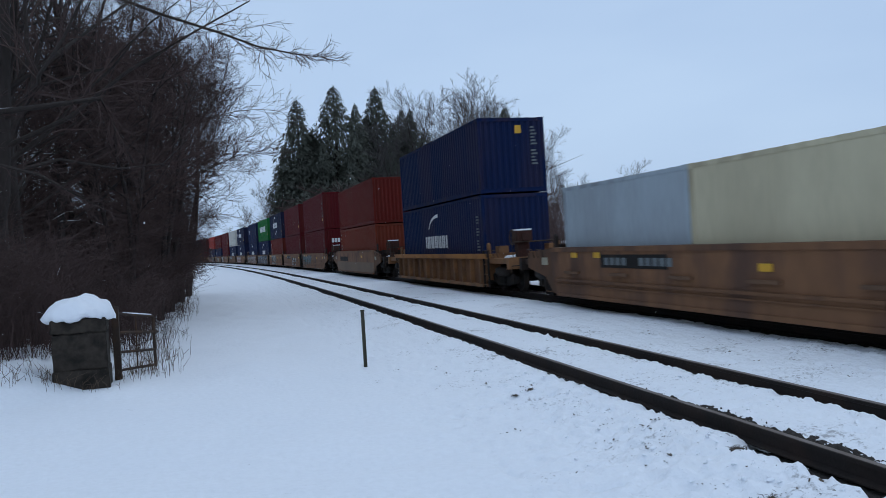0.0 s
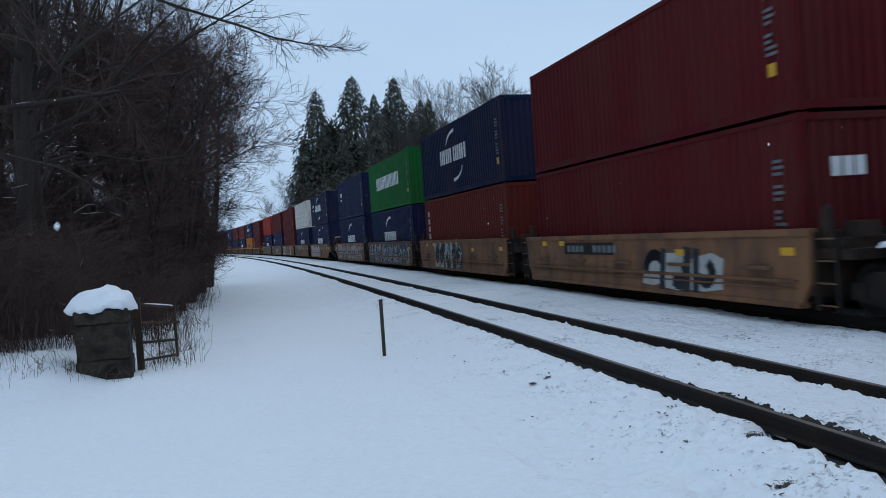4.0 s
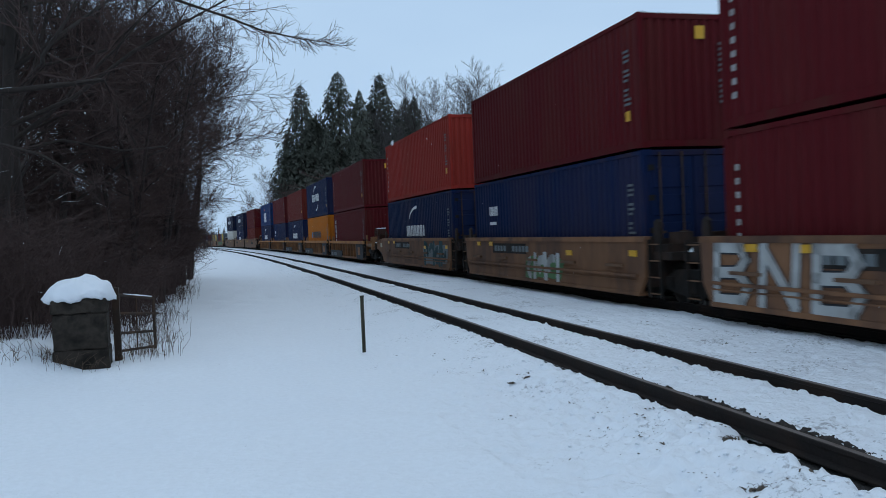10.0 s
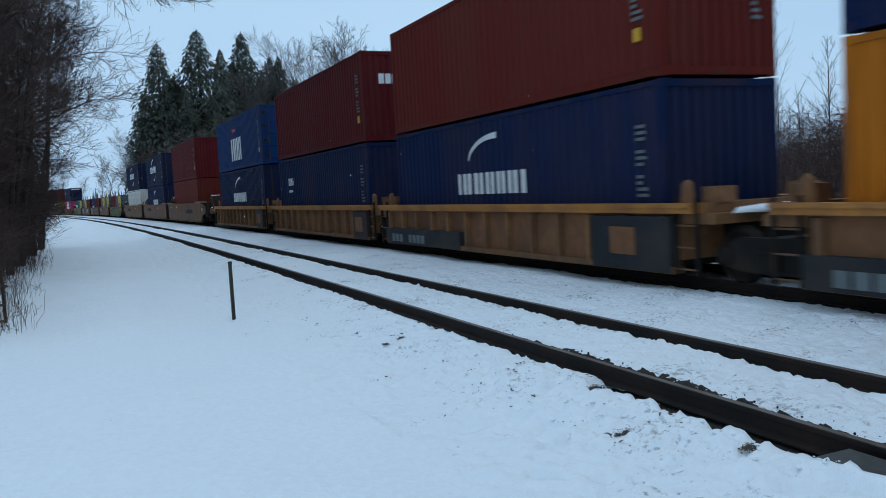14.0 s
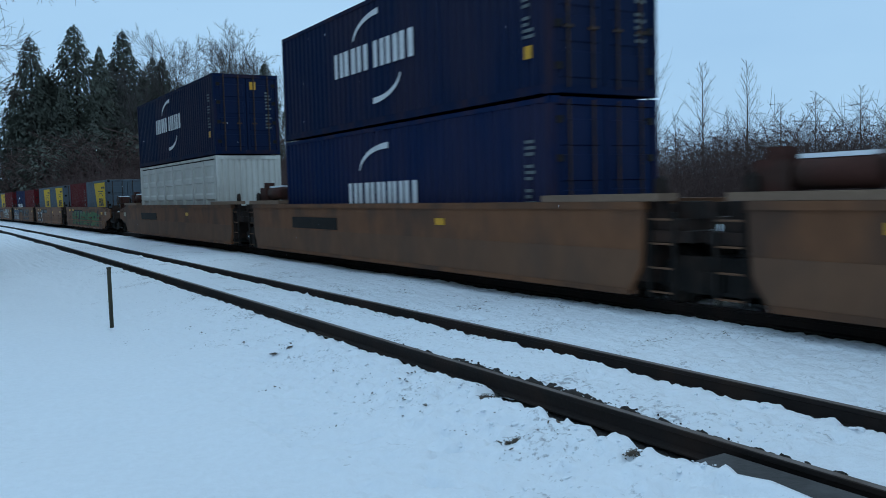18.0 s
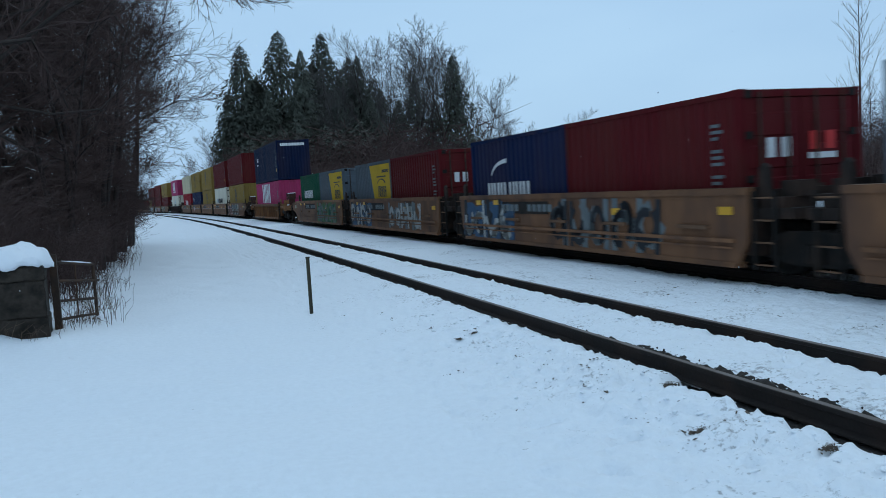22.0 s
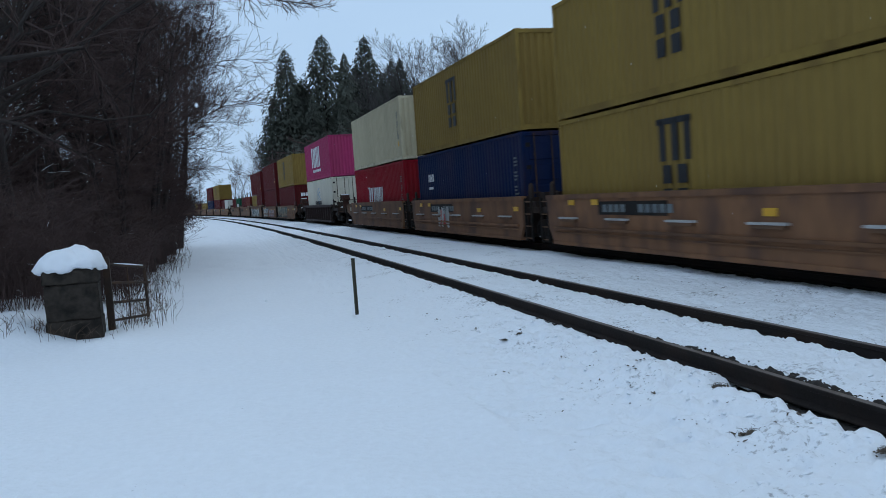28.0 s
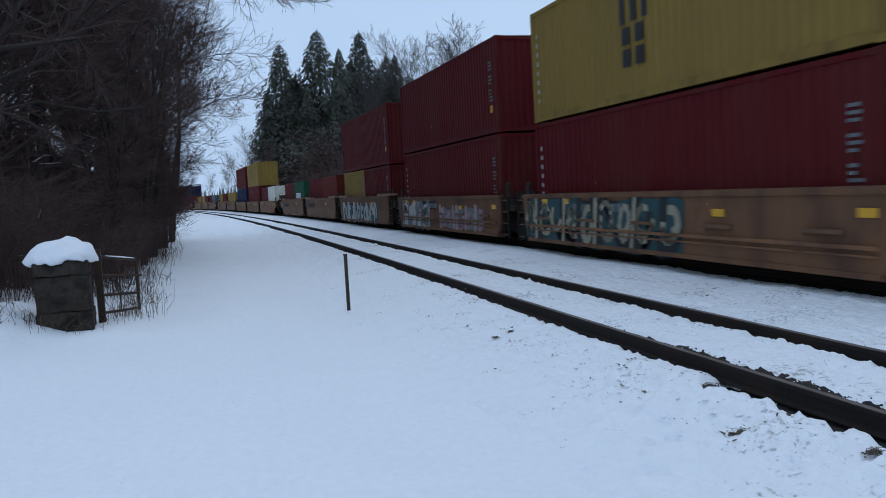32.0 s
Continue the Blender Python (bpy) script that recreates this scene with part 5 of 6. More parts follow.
def leaf_mesh(Ht, mat):
    """A door leaf pressed from one sheet with four raised fields."""
    b, h = Build(), Ht - 0.29
    us, zs, deep = [-0.545, -0.54, -0.44, -0.42, 0.42, 0.44, 0.54, 0.545], [0.0, 0.005], [0.04, 0.0]
    for k in range(4):
        z, up = 0.12 + k * (Ht - 0.5) / 4, (Ht - 0.5) / 4 - 0.14
        zs += [z, z + 0.02, z + up - 0.02, z + up]
        deep += [0.0, -0.022, -0.022, 0.0]
    zs, deep = zs + [h - 0.005, h], deep + [0.0, 0.04]
    for z, d in zip(zs, deep):
        b.v += [(u, 0.04 if i in (0, 7) or d > 0 else (0.0 if i in (1, 2, 5, 6) else d), z) for i, u in enumerate(us)]
    for j in range(len(zs) - 1):
        b.f += [(j * 8 + i, j * 8 + i + 1, (j + 1) * 8 + i + 1, (j + 1) * 8 + i) for i in range(7)]
    return b.mesh("door", mat)


def doors_side(L, Ht):
    """The recess behind the folding doors of an open-side container; its near-black colour stands in for shade in the
    gaps.
    """
    return Build().box(0.062, 0.085, -L / 2 + 0.14, L / 2 - 0.14, 0, Ht - 0.26).mesh("side_recess", "under")


def side_door_mesh(w, h, mat):
    """A folding leaf pressed from one sheet: flanges at its edges, sunken fields and cross ribs."""
    b = Build()
    us = [0.085, 0.09, 0.20, 0.24, w - 0.24, w - 0.20, w - 0.09, w - 0.085]
    zs, deep = [0.04, 0.05, 0.12], [0.034, 0.0, 0.0]
    for z in (0.16, 0.78, 1.40, 2.02):
        zs += [z, z + 0.34, z + 0.39, z + 0.55]
        deep += [0.055, 0.055, 0.0, 0.0]
    zs, deep = [z for z in zs if z < h - 0.12] + [h - 0.06, h - 0.05], deep[:len([z for z in zs if z < h - 0.12])] + [0.0, 0.034]
    for z, d in zip(zs, deep):
        b.v += [(0.034 if i in (0, 7) else (-0.012 if i in (1, 2, 5, 6) else d), u, z) for i, u in enumerate(us)]
    for j in range(len(zs) - 1):
        b.f += [(j * 8 + i, (j + 1) * 8 + i, (j + 1) * 8 + i + 1, j * 8 + i + 1) for i in range(7)]
    return b.mesh("side_door", mat)


# ---- well cars ----
def wheel_mesh():
    prof = [(0.07, -0.085), (0.13, -0.08), (0.15, -0.035), (0.33, -0.03), (0.36, -0.065), (0.42, -0.065), (0.425, 0.035), (0.455, 0.05), (0.455, 0.07), (0.40, 0.07), (0.35, 0.04), (0.15, 0.03), (0.07, 0.05)]
    return Build().lathe(prof, 28, Matrix.Rotation(radians(90), 4, "Y")).mesh("wheel", "under", True)


def side_frame_mesh():
    b = Build()
    m = Matrix(((0, 0, 1, -0.06), (1, 0, 0, 0), (0, 1, 0, 0), (0, 0, 0, 1)))
    b.slab([(-1.12, 0.30), (-0.72, 0.24), (-0.42, 0.20), (0.42, 0.20), (0.72, 0.24), (1.12, 0.30), (1.12, 0.52), (0.62, 0.72), (-0.62, 0.72), (-1.12, 0.52)], 0.12, m)
    for y in (-0.889, 0.889):
        b.box(-0.10, 0.10, y - 0.13, y + 0.13, 0.33, 0.56)
    for y in (-0.14, 0.0, 0.14):
        b.tube([(-0.09, y, 0.26), (-0.09, y, 0.52)], (0.065, 0.065), 8)
    return b.mesh("side_frame", "under")


WHEELS = []


def truck(car, y, label=""):
    """Four wheels in two cast side frames under a bolster, a part of its car."""
    bol = kept("bolster", lambda: Build().box(-1.0, 1.0, -0.2, 0.2, 0.42, 0.72).box(-0.8, 0.8, -1.0, -0.78, 0.38, 0.46).box(-0.8, 0.8, 0.78, 1.0, 0.38, 0.46)
               .tube([(-0.95, -0.889, 0.425), (0.95, -0.889, 0.425)], (0.075, 0.075), 8).tube([(-0.95, 0.889, 0.425), (0.95, 0.889, 0.425)], (0.075, 0.075), 8).mesh("truck", "under"))
    t = part("truck", bol, car, pose(0, y, -0.14), label or "dark cast steel bogie with two axles")
    sf, wh = kept("side_frame", side_frame_mesh), kept("wheel", wheel_mesh)
    for sx in (-1, 1):
        part("side_frame", sf, t, pose(sx * 0.99, 0, 0, 0, 0, 0 if sx < 0 else 180))
        for wy in (-0.889, 0.889):
            WHEELS.append(part("wheel", wh, t, pose(sx * 0.752, wy, 0.425, 0, 0, 0 if sx < 0 else 180)))
    return t


def stroke(b, pts, t, d):
    """A broad sprayed line through points of (u, z)."""
    for (ax, az), (bx, bz) in zip(pts, pts[1:]):
        ln = math.hypot(bx - ax, bz - az) or 0.01
        ux, uz = (bx - ax) / ln * t / 2, (bz - az) / ln * t / 2
        b.slab([(ax - ux + uz, az - uz - ux), (bx + ux + uz, bz + uz - ux), (bx + ux - uz, bz + uz + ux), (ax - ux - uz, az - uz + ux)], d)


def spray(car, seed, cols, y0, y1, z0, z1, x):
    """Graffiti: a ragged sprayed field, then fat curved letter-like shapes and thinner outlines over it."""
    rng = random.Random(seed)
    m = Matrix(((0, 0, -1, x), (-1, 0, 0, 0), (0, 1, 0, 0), (0, 0, 0, 1)))
    h = z1 - z0
    n = max(3, int((y1 - y0) / 0.85))
    w = (y1 - y0) / n
    for layer, col in enumerate(cols):
        if not col:
            continue
        b = Build()
        for k in range(n):
            u, d = -y1 + (k + 0.5) * w, 0.0006 + 0.00005 * k
            if layer == 0:
                lo, hi, sl = z0 + h * rng.uniform(0, 0.12), z1 - h * rng.uniform(0, 0.15), rng.uniform(-0.15, 0.3) * w
                b.slab([(u - w * 0.56, lo), (u - w * 0.1, lo - 0.03), (u + w * 0.56, lo + rng.uniform(-0.03, 0.08)), (u + w * 0.6 + sl, hi - rng.uniform(0, 0.15)), (u + w * 0.2 + sl, hi), (u - w * 0.5 + sl, hi - rng.uniform(0, 0.12))], d)
                continue
            t = (0.24, 0.15, 0.08)[min(layer, 3) - 1] * rng.uniform(0.8, 1.2)
            slant = rng.uniform(-0.05, 0.22)
            for q in range((1, 2, 2)[min(layer, 3) - 1]):
                a0, sweep = rng.uniform(0, 6.28), rng.choice((-1, 1)) * rng.uniform(2.0, 4.4)
                cu, cz = u + rng.uniform(-0.12, 0.12) * w, z0 + h * rng.uniform(0.42, 0.58)
                ru, rz = w * rng.uniform(0.22, 0.40), h * rng.uniform(0.20, 0.36)
                pts = [(cu + ru * math.cos(a0 + sweep * i / 7) + slant * (rz * math.sin(a0 + sweep * i / 7)), cz + rz * math.sin(a0 + sweep * i / 7)) for i in range(8)]
                stroke(b, pts, t, d + 0.0001 * q)
            if layer == 1 or rng.random() < 0.5:
                uu = u + rng.choice((-0.36, 0.3)) * w
                stroke(b, [(uu, z0 + h * 0.08), (uu + slant * h * 0.8, z0 + h * 0.92)], t, d + 0.0003)
        part("graffiti", b.mesh("graffiti", col), car, Matrix.Translation((-0.0022 * layer, 0, 0)) @ m, "sprayed graffiti", "stuff")


GLYPHS = {"B": (((0, 0), (0, 1), (0.55, 1), (0.68, 0.78), (0.52, 0.54), (0, 0.52)), ((0.5, 0.53), (0.75, 0.3), (0.6, 0.02), (0, 0))), "N": (((0, 0), (0.02, 1)), ((0.02, 0.98), (0.66, 0.03)), ((0.66, 0), (0.68, 1)))}


def spray_word(car, word, y0, z0, wide, high, x, outline, fill):
    """Sprayed capital letters with a darker outline behind them."""
    m = Matrix(((0, 0, -1, x), (-1, 0, 0, -y0), (0, 1, 0, z0), (0, 0, 0, 1)))
    for layer, (col, t) in enumerate(((outline, 0.25), (fill, 0.19))):
        b = Build()
        for k, ch in enumerate(word):
            for q, way in enumerate(GLYPHS[ch]):
                stroke(b, [((k + 0.12) * wide + px * wide * 0.95 + 0.06 * pz, 0.14 + pz * (high - 0.25)) for px, pz in way], t, 0.0008 + 0.0001 * (k * 3 + q))
        part("graffiti", b.mesh("graffiti", col), car, Matrix.Translation((-0.003 * layer, 0, 0)) @ m, "sprayed white capital letters", "stuff")


def wall_slab(pts, x, t, sign):
    m = Matrix(((0, 0, -sign, sign * x), (1, 0, 0, 0), (0, 1, 0, 0), (0, 0, 0, 1)))
    b = Build().slab(pts, t, m)
    return b


STYLE_WORDS = {"smooth": "tan well car with plain steel sides", "band": "brown well car with a pale grimy band along its sides", "ribbed": "well car with ribbed tan sides and a yellow top rail",
               "brown_ribbed": "weathered brown well car with ribbed sides", "dark_ribbed": "dark brown well car with ribbed sides"}


def well_car(style, near_end, far_end, near_truck, far_truck, half, seed, sprays=(), grime=None):
    """One well of an articulated or single car. half: half the length of its well; the ends reach out to near_end and far_end."""
    rng = random.Random(seed)
    car = thing("well_car", STYLE_WORDS[style], "rail car", "wells of the train")
    body = {"smooth": "tan", "band": "brown", "ribbed": "rib", "brown_ribbed": "rib", "dark_ribbed": "umber"}[style]
    if style == "smooth" and seed % 7 == 1 or style == "band" and seed < 110:
        body = "brown" if style == "smooth" else "tan"
    ribbed = "ribbed" in style
    top = 1.10 if ribbed else (1.26 if style == "smooth" else 1.35)
    low_edge = 0.06
    if style == "dark_ribbed":
        top = 1.20
    H = half
    part("floor", kept(("floor", H), lambda: Build().box(-1.28, 1.28, -H + 0.3, H - 0.3, 0.06, 0.19).box(-0.35, 0.35, -H - 0.4, H + 0.4, 0.62, 0.82).mesh("floor", "under")), car)
    for sign in (-1, 1):
        if ribbed:
            low = 0.04
            part("side_wall", kept(("rw", H, style, sign), lambda: wall_slab([(-H, low), (H, low), (H, top - 0.15), (-H, top - 0.15)], 1.36, 0.05, sign).mesh("side_wall", "umber" if style == "dark_ribbed" else "rib_panel")), car)
            rb = kept(("rib", style), lambda: Build().box(-0.07, 0.07, -0.045, 0.045, low + 0.04, top - 0.19).mesh("rib", body))
            n = 13
            for k in range(n):
                part("rib", rb, car, pose(sign * 1.43, -H + 0.25 + k * (2 * H - 0.5) / (n - 1), 0))
            rail = {"ribbed": "rail_yellow", "brown_ribbed": "brown", "dark_ribbed": "umber"}[style]
            part("top_rail", kept(("tr", H, style, sign), lambda: Build().box(*sorted((sign * 1.24, sign * 1.53)), -H - 0.5, H + 0.5, top - 0.15, top).box(*sorted((sign * 1.50, sign * 1.56)), -H - 0.5, H + 0.5, top - 0.06, top + 0.01).mesh("top_rail", rail)), car)
            part("bottom_sill", kept(("bs", H, style, sign), lambda: Build().box(*sorted((sign * 1.26, sign * 1.50)), -H, H, low - 0.05, low + 0.06).mesh("bottom_sill", body)), car)
        else:
            part("side_wall", kept(("sw", H, body, style, sign), lambda: wall_slab([(-H + 0.30, low_edge), (H - 0.30, low_edge), (H - 0.06, 0.42), (H, top - 0.10), (-H, top - 0.10), (-H + 0.06, 0.42)], 1.48, 0.08, sign).mesh("side_wall", body)), car)
            part("top_rail", kept(("st", H, body, style, sign), lambda: Build().box(*sorted((sign * 1.26, sign * 1.51)), -H, H, top - 0.11, top).mesh("top_rail", body)), car)
            part("bottom_sill", kept(("sb", H, body, style, sign), lambda: Build().box(*sorted((sign * 1.30, sign * 1.50)), -H + 0.32, H - 0.32, low_edge - 0.06, low_edge + 0.03).mesh("bottom_sill", body)), car)
            if style == "band":
                part("grime_band", kept(("gb", H, sign, seed < 110), lambda: wall_slab([(-H + 0.33, 0.07), (H - 0.33, 0.07), (H - 0.09, 0.45), (H - 0.07, 0.66), (-H + 0.07, 0.66), (-H + 0.09, 0.45)], 1.486, 0.006, sign).mesh("grime_band", "pale_band" if seed < 110 else "band")), car, label="pale grimy band of road salt")
            else:
                part("ledge", kept(("lg", H, body, sign), lambda: Build().box(*sorted((sign * 1.48, sign * 1.53)), -H + 0.35, H - 0.35, 0.40, 0.46).box(*sorted((sign * 1.48, sign * 1.51)), -H + 0.4, H - 0.4, 0.30, 0.33).mesh("ledge", body)), car)
                for k in range(5):
                    part("step_plate", kept(("sp", body, sign), lambda: Build().box(*sorted((sign * 1.48, sign * 1.55)), -0.42, 0.42, 0.60, 0.66).mesh("step_plate", "band")), car, pose(0, -H + 1.4 + k * (2 * H - 2.8) / 4, 0))
                    if sign < 0 and 126 < seed < 132:
                        part("plate_snow", kept("plate_snow", lambda: Build().box(-1.57, -1.47, -0.50, 0.50, 0.664, 0.705).mesh("plate_snow", "dirty_snow")), car, pose(0, -H + 1.4 + k * (2 * H - 2.8) / 4, 0), "strip of dirty snow on the step plate")
            if style == "band" and seed > 110 and sign < 0:
                for way in (-1, 1):
                    part("cover_plate", kept(("cp", H, way), lambda: Build().box(-1.50, -1.10, *sorted((way * (H + 0.3), way * (H - 2.3))), top + 0.004, top + 0.11).mesh("cover_plate", "pale_band")), car, label="pale steel cover plate on the top rail")
                tank = part("brake_cylinder", kept("brake_cylinder", lambda: Build().tube([(0, -0.55, 0), (0, -0.5, 0), (0, 0.5, 0), (0, 0.55, 0)], (0.14, 0.20, 0.20, 0.14), 12).mesh("brake_cylinder", "rust", True)), car, pose(-0.95, H - 0.9, top + 0.32), "rust brown brake cylinder on the end of the car")
                part("cylinder_snow", kept("cylinder_snow", lambda: Build().box(-0.10, 0.10, -0.48, 0.48, 0.18, 0.235).mesh("cylinder_snow", "snow_cap")), tank, label="strip of snow on the cylinder")
                part("valve", kept("valve", lambda: Build().box(-0.22, 0.22, -0.25, 0.25, top, top + 0.5).box(-0.12, 0.12, -0.15, 0.15, top + 0.5, top + 0.66).mesh("valve", "rust")), car, pose(-0.95, H - 0.1, 0), "rust brown brake valve")
            yel = kept("car_placard", lambda: Build().box(-0.008, 0.008, -0.17, 0.17, 0, 0.13).mesh("placard", "mark_yellow"))
            for y, pz in ((((3.3, 1.0), (6.5, 0.98)) if seed == 118 else ((-2.87, 0.92),)) if style == "band" else ((5.0, 1.0), (3.7, 1.0), (-2.6, 0.80), (-H + 0.55, 0.84))):
                part("placard", yel, car, pose(sign * 1.49, y, pz), "yellow reflective placard")
            if sign < 0 and style != "band":
                part("data_panel", kept("data_panel", lambda: Build().box(-0.006, 0.006, -1.5, 1.5, 0, 0.30).mesh("data_panel", "under")), car, pose(-1.486, 2.0, 0.78), "dark stencil panel")
                part("stencil", kept("stencils", lambda: bars([0.22] * 4 + [-0.5] + [0.22] * 5, 0, 0, 0.17, 0.30).mesh("stencil", "spray_grey")), car,
                     Matrix(((0, 0, -1, -1.493), (-1, 0, 0, 3.3), (0, 1, 0, 0.84), (0, 0, 0, 1))), "faded grey stencilled bars", "stuff")
            elif sign < 0:
                part("data_panel", kept("data_panel2", lambda: Build().box(-0.006, 0.006, -1.5, 1.5, 0, 0.30).mesh("data_panel", "under")), car, pose(-1.486, -3.2 if seed == 118 else 3.6, 0.60 if seed == 118 else 0.70), "dark stencil panel")
    if style == "ribbed" and seed > 110:
        wide, dark = (2.2, "dark_panel") if seed < 116 else (1.4, "umber")
        part("dark_field", kept(("dn", H, dark), lambda: Build().box(-1.512, -1.36, -H + 0.02, -H + wide, 0.0, top - 0.2).mesh("dark_field", dark)), car, label="dark grey painted field at the end of the side")
        part("door_plate", kept("door_plate", lambda: Build().box(-1.53, -1.51, -0.35, 0.35, 0.25, 0.72).mesh("door_plate", "rib_panel")), car, pose(0, -H + wide * 0.57, 0))
        if seed < 116:
            part("dark_field", kept(("df", H, "dark_panel"), lambda: Build().box(-1.515, -1.36, H - 5.2, H - 0.02, 0.0, 0.44).mesh("dark_field", "dark_panel")), car, label="dark grey painted field along the foot of the side")
            part("stencil", kept("stencils2", lambda: bars([0.24] * 3 + [-0.4] + [0.24] * 4, 0, 0, 0.22, 0.25).mesh("stencil", "spray_grey")), car,
                 Matrix(((0, 0, -1, -1.518), (-1, 0, 0, H - 0.5), (0, 1, 0, 0.06), (0, 0, 0, 1))), "faded stencilled bars", "stuff")
    metal = "rib" if ribbed and style != "dark_ribbed" else "grime"
    for sgn, reach, has in ((-1, near_end, near_truck), (1, far_end, far_truck)):
        coupler = reach > H + 1.6
        y0, y1 = sorted((sgn * (H - 0.1), sgn * (reach - 0.15)))
        part("end_platform", kept(("ep", H, reach, sgn, metal), lambda: Build().box(-1.34, 1.34, y0, y1, 0.78, 0.94).mesh("end_platform", metal)), car)
        part("draft_sill", kept(("ds", H, reach, sgn), lambda: Build().box(-0.42, 0.42, y0, y1, 0.30, 0.775).mesh("draft_sill", "under")), car)
        part("bulkhead", kept(("bh", style, metal), lambda: Build().box(-1.30, 1.30, -0.06, 0.06, 0.2, top - 0.05).box(-1.36, -1.18, -0.1, 0.1, 0.2, top).box(1.18, 1.36, -0.1, 0.1, 0.2, top).mesh("bulkhead", metal)), car, pose(0, sgn * (H - 0.08), 0))
        part("cross_member", kept(("xm", metal), lambda: Build().box(-1.30, 1.30, -0.14, 0.14, 0.94, 1.10).box(-1.05, -0.72, -0.20, 0.20, 1.10, 1.34).box(0.72, 1.05, -0.20, 0.20, 1.10, 1.34).mesh("cross_member", metal)), car, pose(0, sgn * (H + 0.42), 0))
        for sx in (-1, 1):
            part("guide_post", kept(("gp", style, metal), lambda: Build().slab([(-0.16, 0.9), (0.16, 0.9), (0.09, top + 0.30), (-0.02, top + 0.36), (-0.10, top + 0.30)], 0.07, Matrix(((0, 0, 1, -0.035), (1, 0, 0, 0), (0, 1, 0, 0), (0, 0, 0, 1)))).mesh("guide_post", metal)), car, pose(sx * 1.25, sgn * (H + 0.12), 0))
            lad = part("ladder", kept("ladder", lambda: Build().box(-0.03, 0.03, -0.25, -0.21, 0.0, 1.20).box(-0.03, 0.03, 0.21, 0.25, 0.0, 1.20).mesh("ladder", "under")), car, pose(sx * 1.43, sgn * (H + 0.30), 0))
            for rz in (0.08, 0.42, 0.76, 1.10):
                part("rung", kept("rung", lambda: Build().tube([(0, -0.23, 0), (0, 0.23, 0)], (0.016, 0.016), 6).mesh("rung", "band")), lad, pose(0, 0, rz), "worn pale steel rung")
        part("snow_patch", kept(("sn", H, reach, sgn), lambda: lumpy([(1.1, 0.0), (1.0, 0.05), (0.5, 0.075), (0.05, 0.08)], 14, 2, 0.05, Matrix.Diagonal((1, 0.24, 1, 1))).mesh("snow_patch", "snow_cap", True)), car,
             pose(0.1, sgn * (H + 0.82), 0.945), "patch of snow on the platform")
        if coupler:
            if not ribbed:
                wing = [(H - 0.30, 0.06), (H - 0.02, 0.06), (H + 0.45, 0.48), (H + 1.5, 0.66), (H + 1.75, 0.70), (H + 1.75, 1.12), (H + 0.9, 1.20), (H - 0.005, top - 0.02), (H - 0.005, 0.42)]
                wing = [(sgn * a, b_) for a, b_ in wing][::sgn]
                for sx in (-1, 1):
                    part("side_wing", kept(("wing", H, style, sgn, sx), lambda: wall_slab(wing, 1.47, 0.06, sx).mesh("side_wing", "brown")), car, label="side plate rising over the bogie")
                    part("placard", kept("end_placard", lambda: Build().box(-0.008, 0.008, -0.2, 0.2, 0, 0.20).mesh("placard", "spray_cream")), car, pose(sx * 1.478, sgn * (H + 0.45), 0.80), "faded cream placard")
            part("air_tank", kept("air_tank", lambda: Build().tube([(-1.15, -0.5, 0.52), (-1.15, -0.44, 0.52), (-1.15, 0.44, 0.52), (-1.15, 0.5, 0.52)], (0.10, 0.16, 0.16, 0.10), 12).mesh("air_tank", "under", True)), car, pose(0, sgn * (H + 1.25), 0), "dark steel air tank slung beside the draft sill")
            part("lever", kept("lever", lambda: Build().tube([(-1.40, -0.16, 0.50), (-1.38, -0.18, 0.72), (-0.2, -0.20, 0.76)], (0.018,) * 3, 6).mesh("lever", "iron")), car, pose(0, sgn * (reach - 0.2), 0, 0, 0, 0 if sgn < 0 else 180), "thin uncoupling lever")
            for gy in (0.75, 1.45):
                part("grab_iron", kept("grab_iron", lambda: Build().tube([(-1.47, -0.2, 0.98), (-1.53, -0.2, 1.22), (-1.53, 0.2, 1.22), (-1.47, 0.2, 0.98)], (0.014,) * 4, 6).mesh("grab_iron", "iron")), car, pose(0, sgn * (H + gy), 0))
            part("coupler", kept("coupler", lambda: Build().box(-0.12, 0.12, -0.75, 0.35, 0.55, 0.80).box(-0.2, 0.2, -1.0, -0.72, 0.5, 0.86).mesh("coupler", "iron")), car, pose(0, sgn * (reach + 0.0), 0, 0, 0, 0 if sgn < 0 else 180))
            part("end_sill", kept(("esill", metal), lambda: Build().box(-1.45, 1.45, -0.1, 0.1, 0.62, 0.98).mesh("end_sill", metal)), car, pose(0, sgn * (reach - 0.2), 0))
            part("handrail", kept("handrail", lambda: Build().tube([(-1.2, 0, 0.9), (-1.2, 0, 1.45), (1.2, 0, 1.45), (1.2, 0, 0.9)], (0.02,) * 4, 6).mesh("handrail", "iron")), car, pose(0, sgn * (reach - 0.35), 0))
            part("air_hose", kept("air_hose", lambda: Build().tube([(0.35, 0, 0.6), (0.37, -0.25, 0.4), (0.36, -0.5, 0.18), (0.3, -0.7, 0.25)], (0.025,) * 4, 6).mesh("air_hose", "under", True)), car, pose(0, sgn * (reach - 0.1), 0, 0, 0, 0 if sgn < 0 else 180))
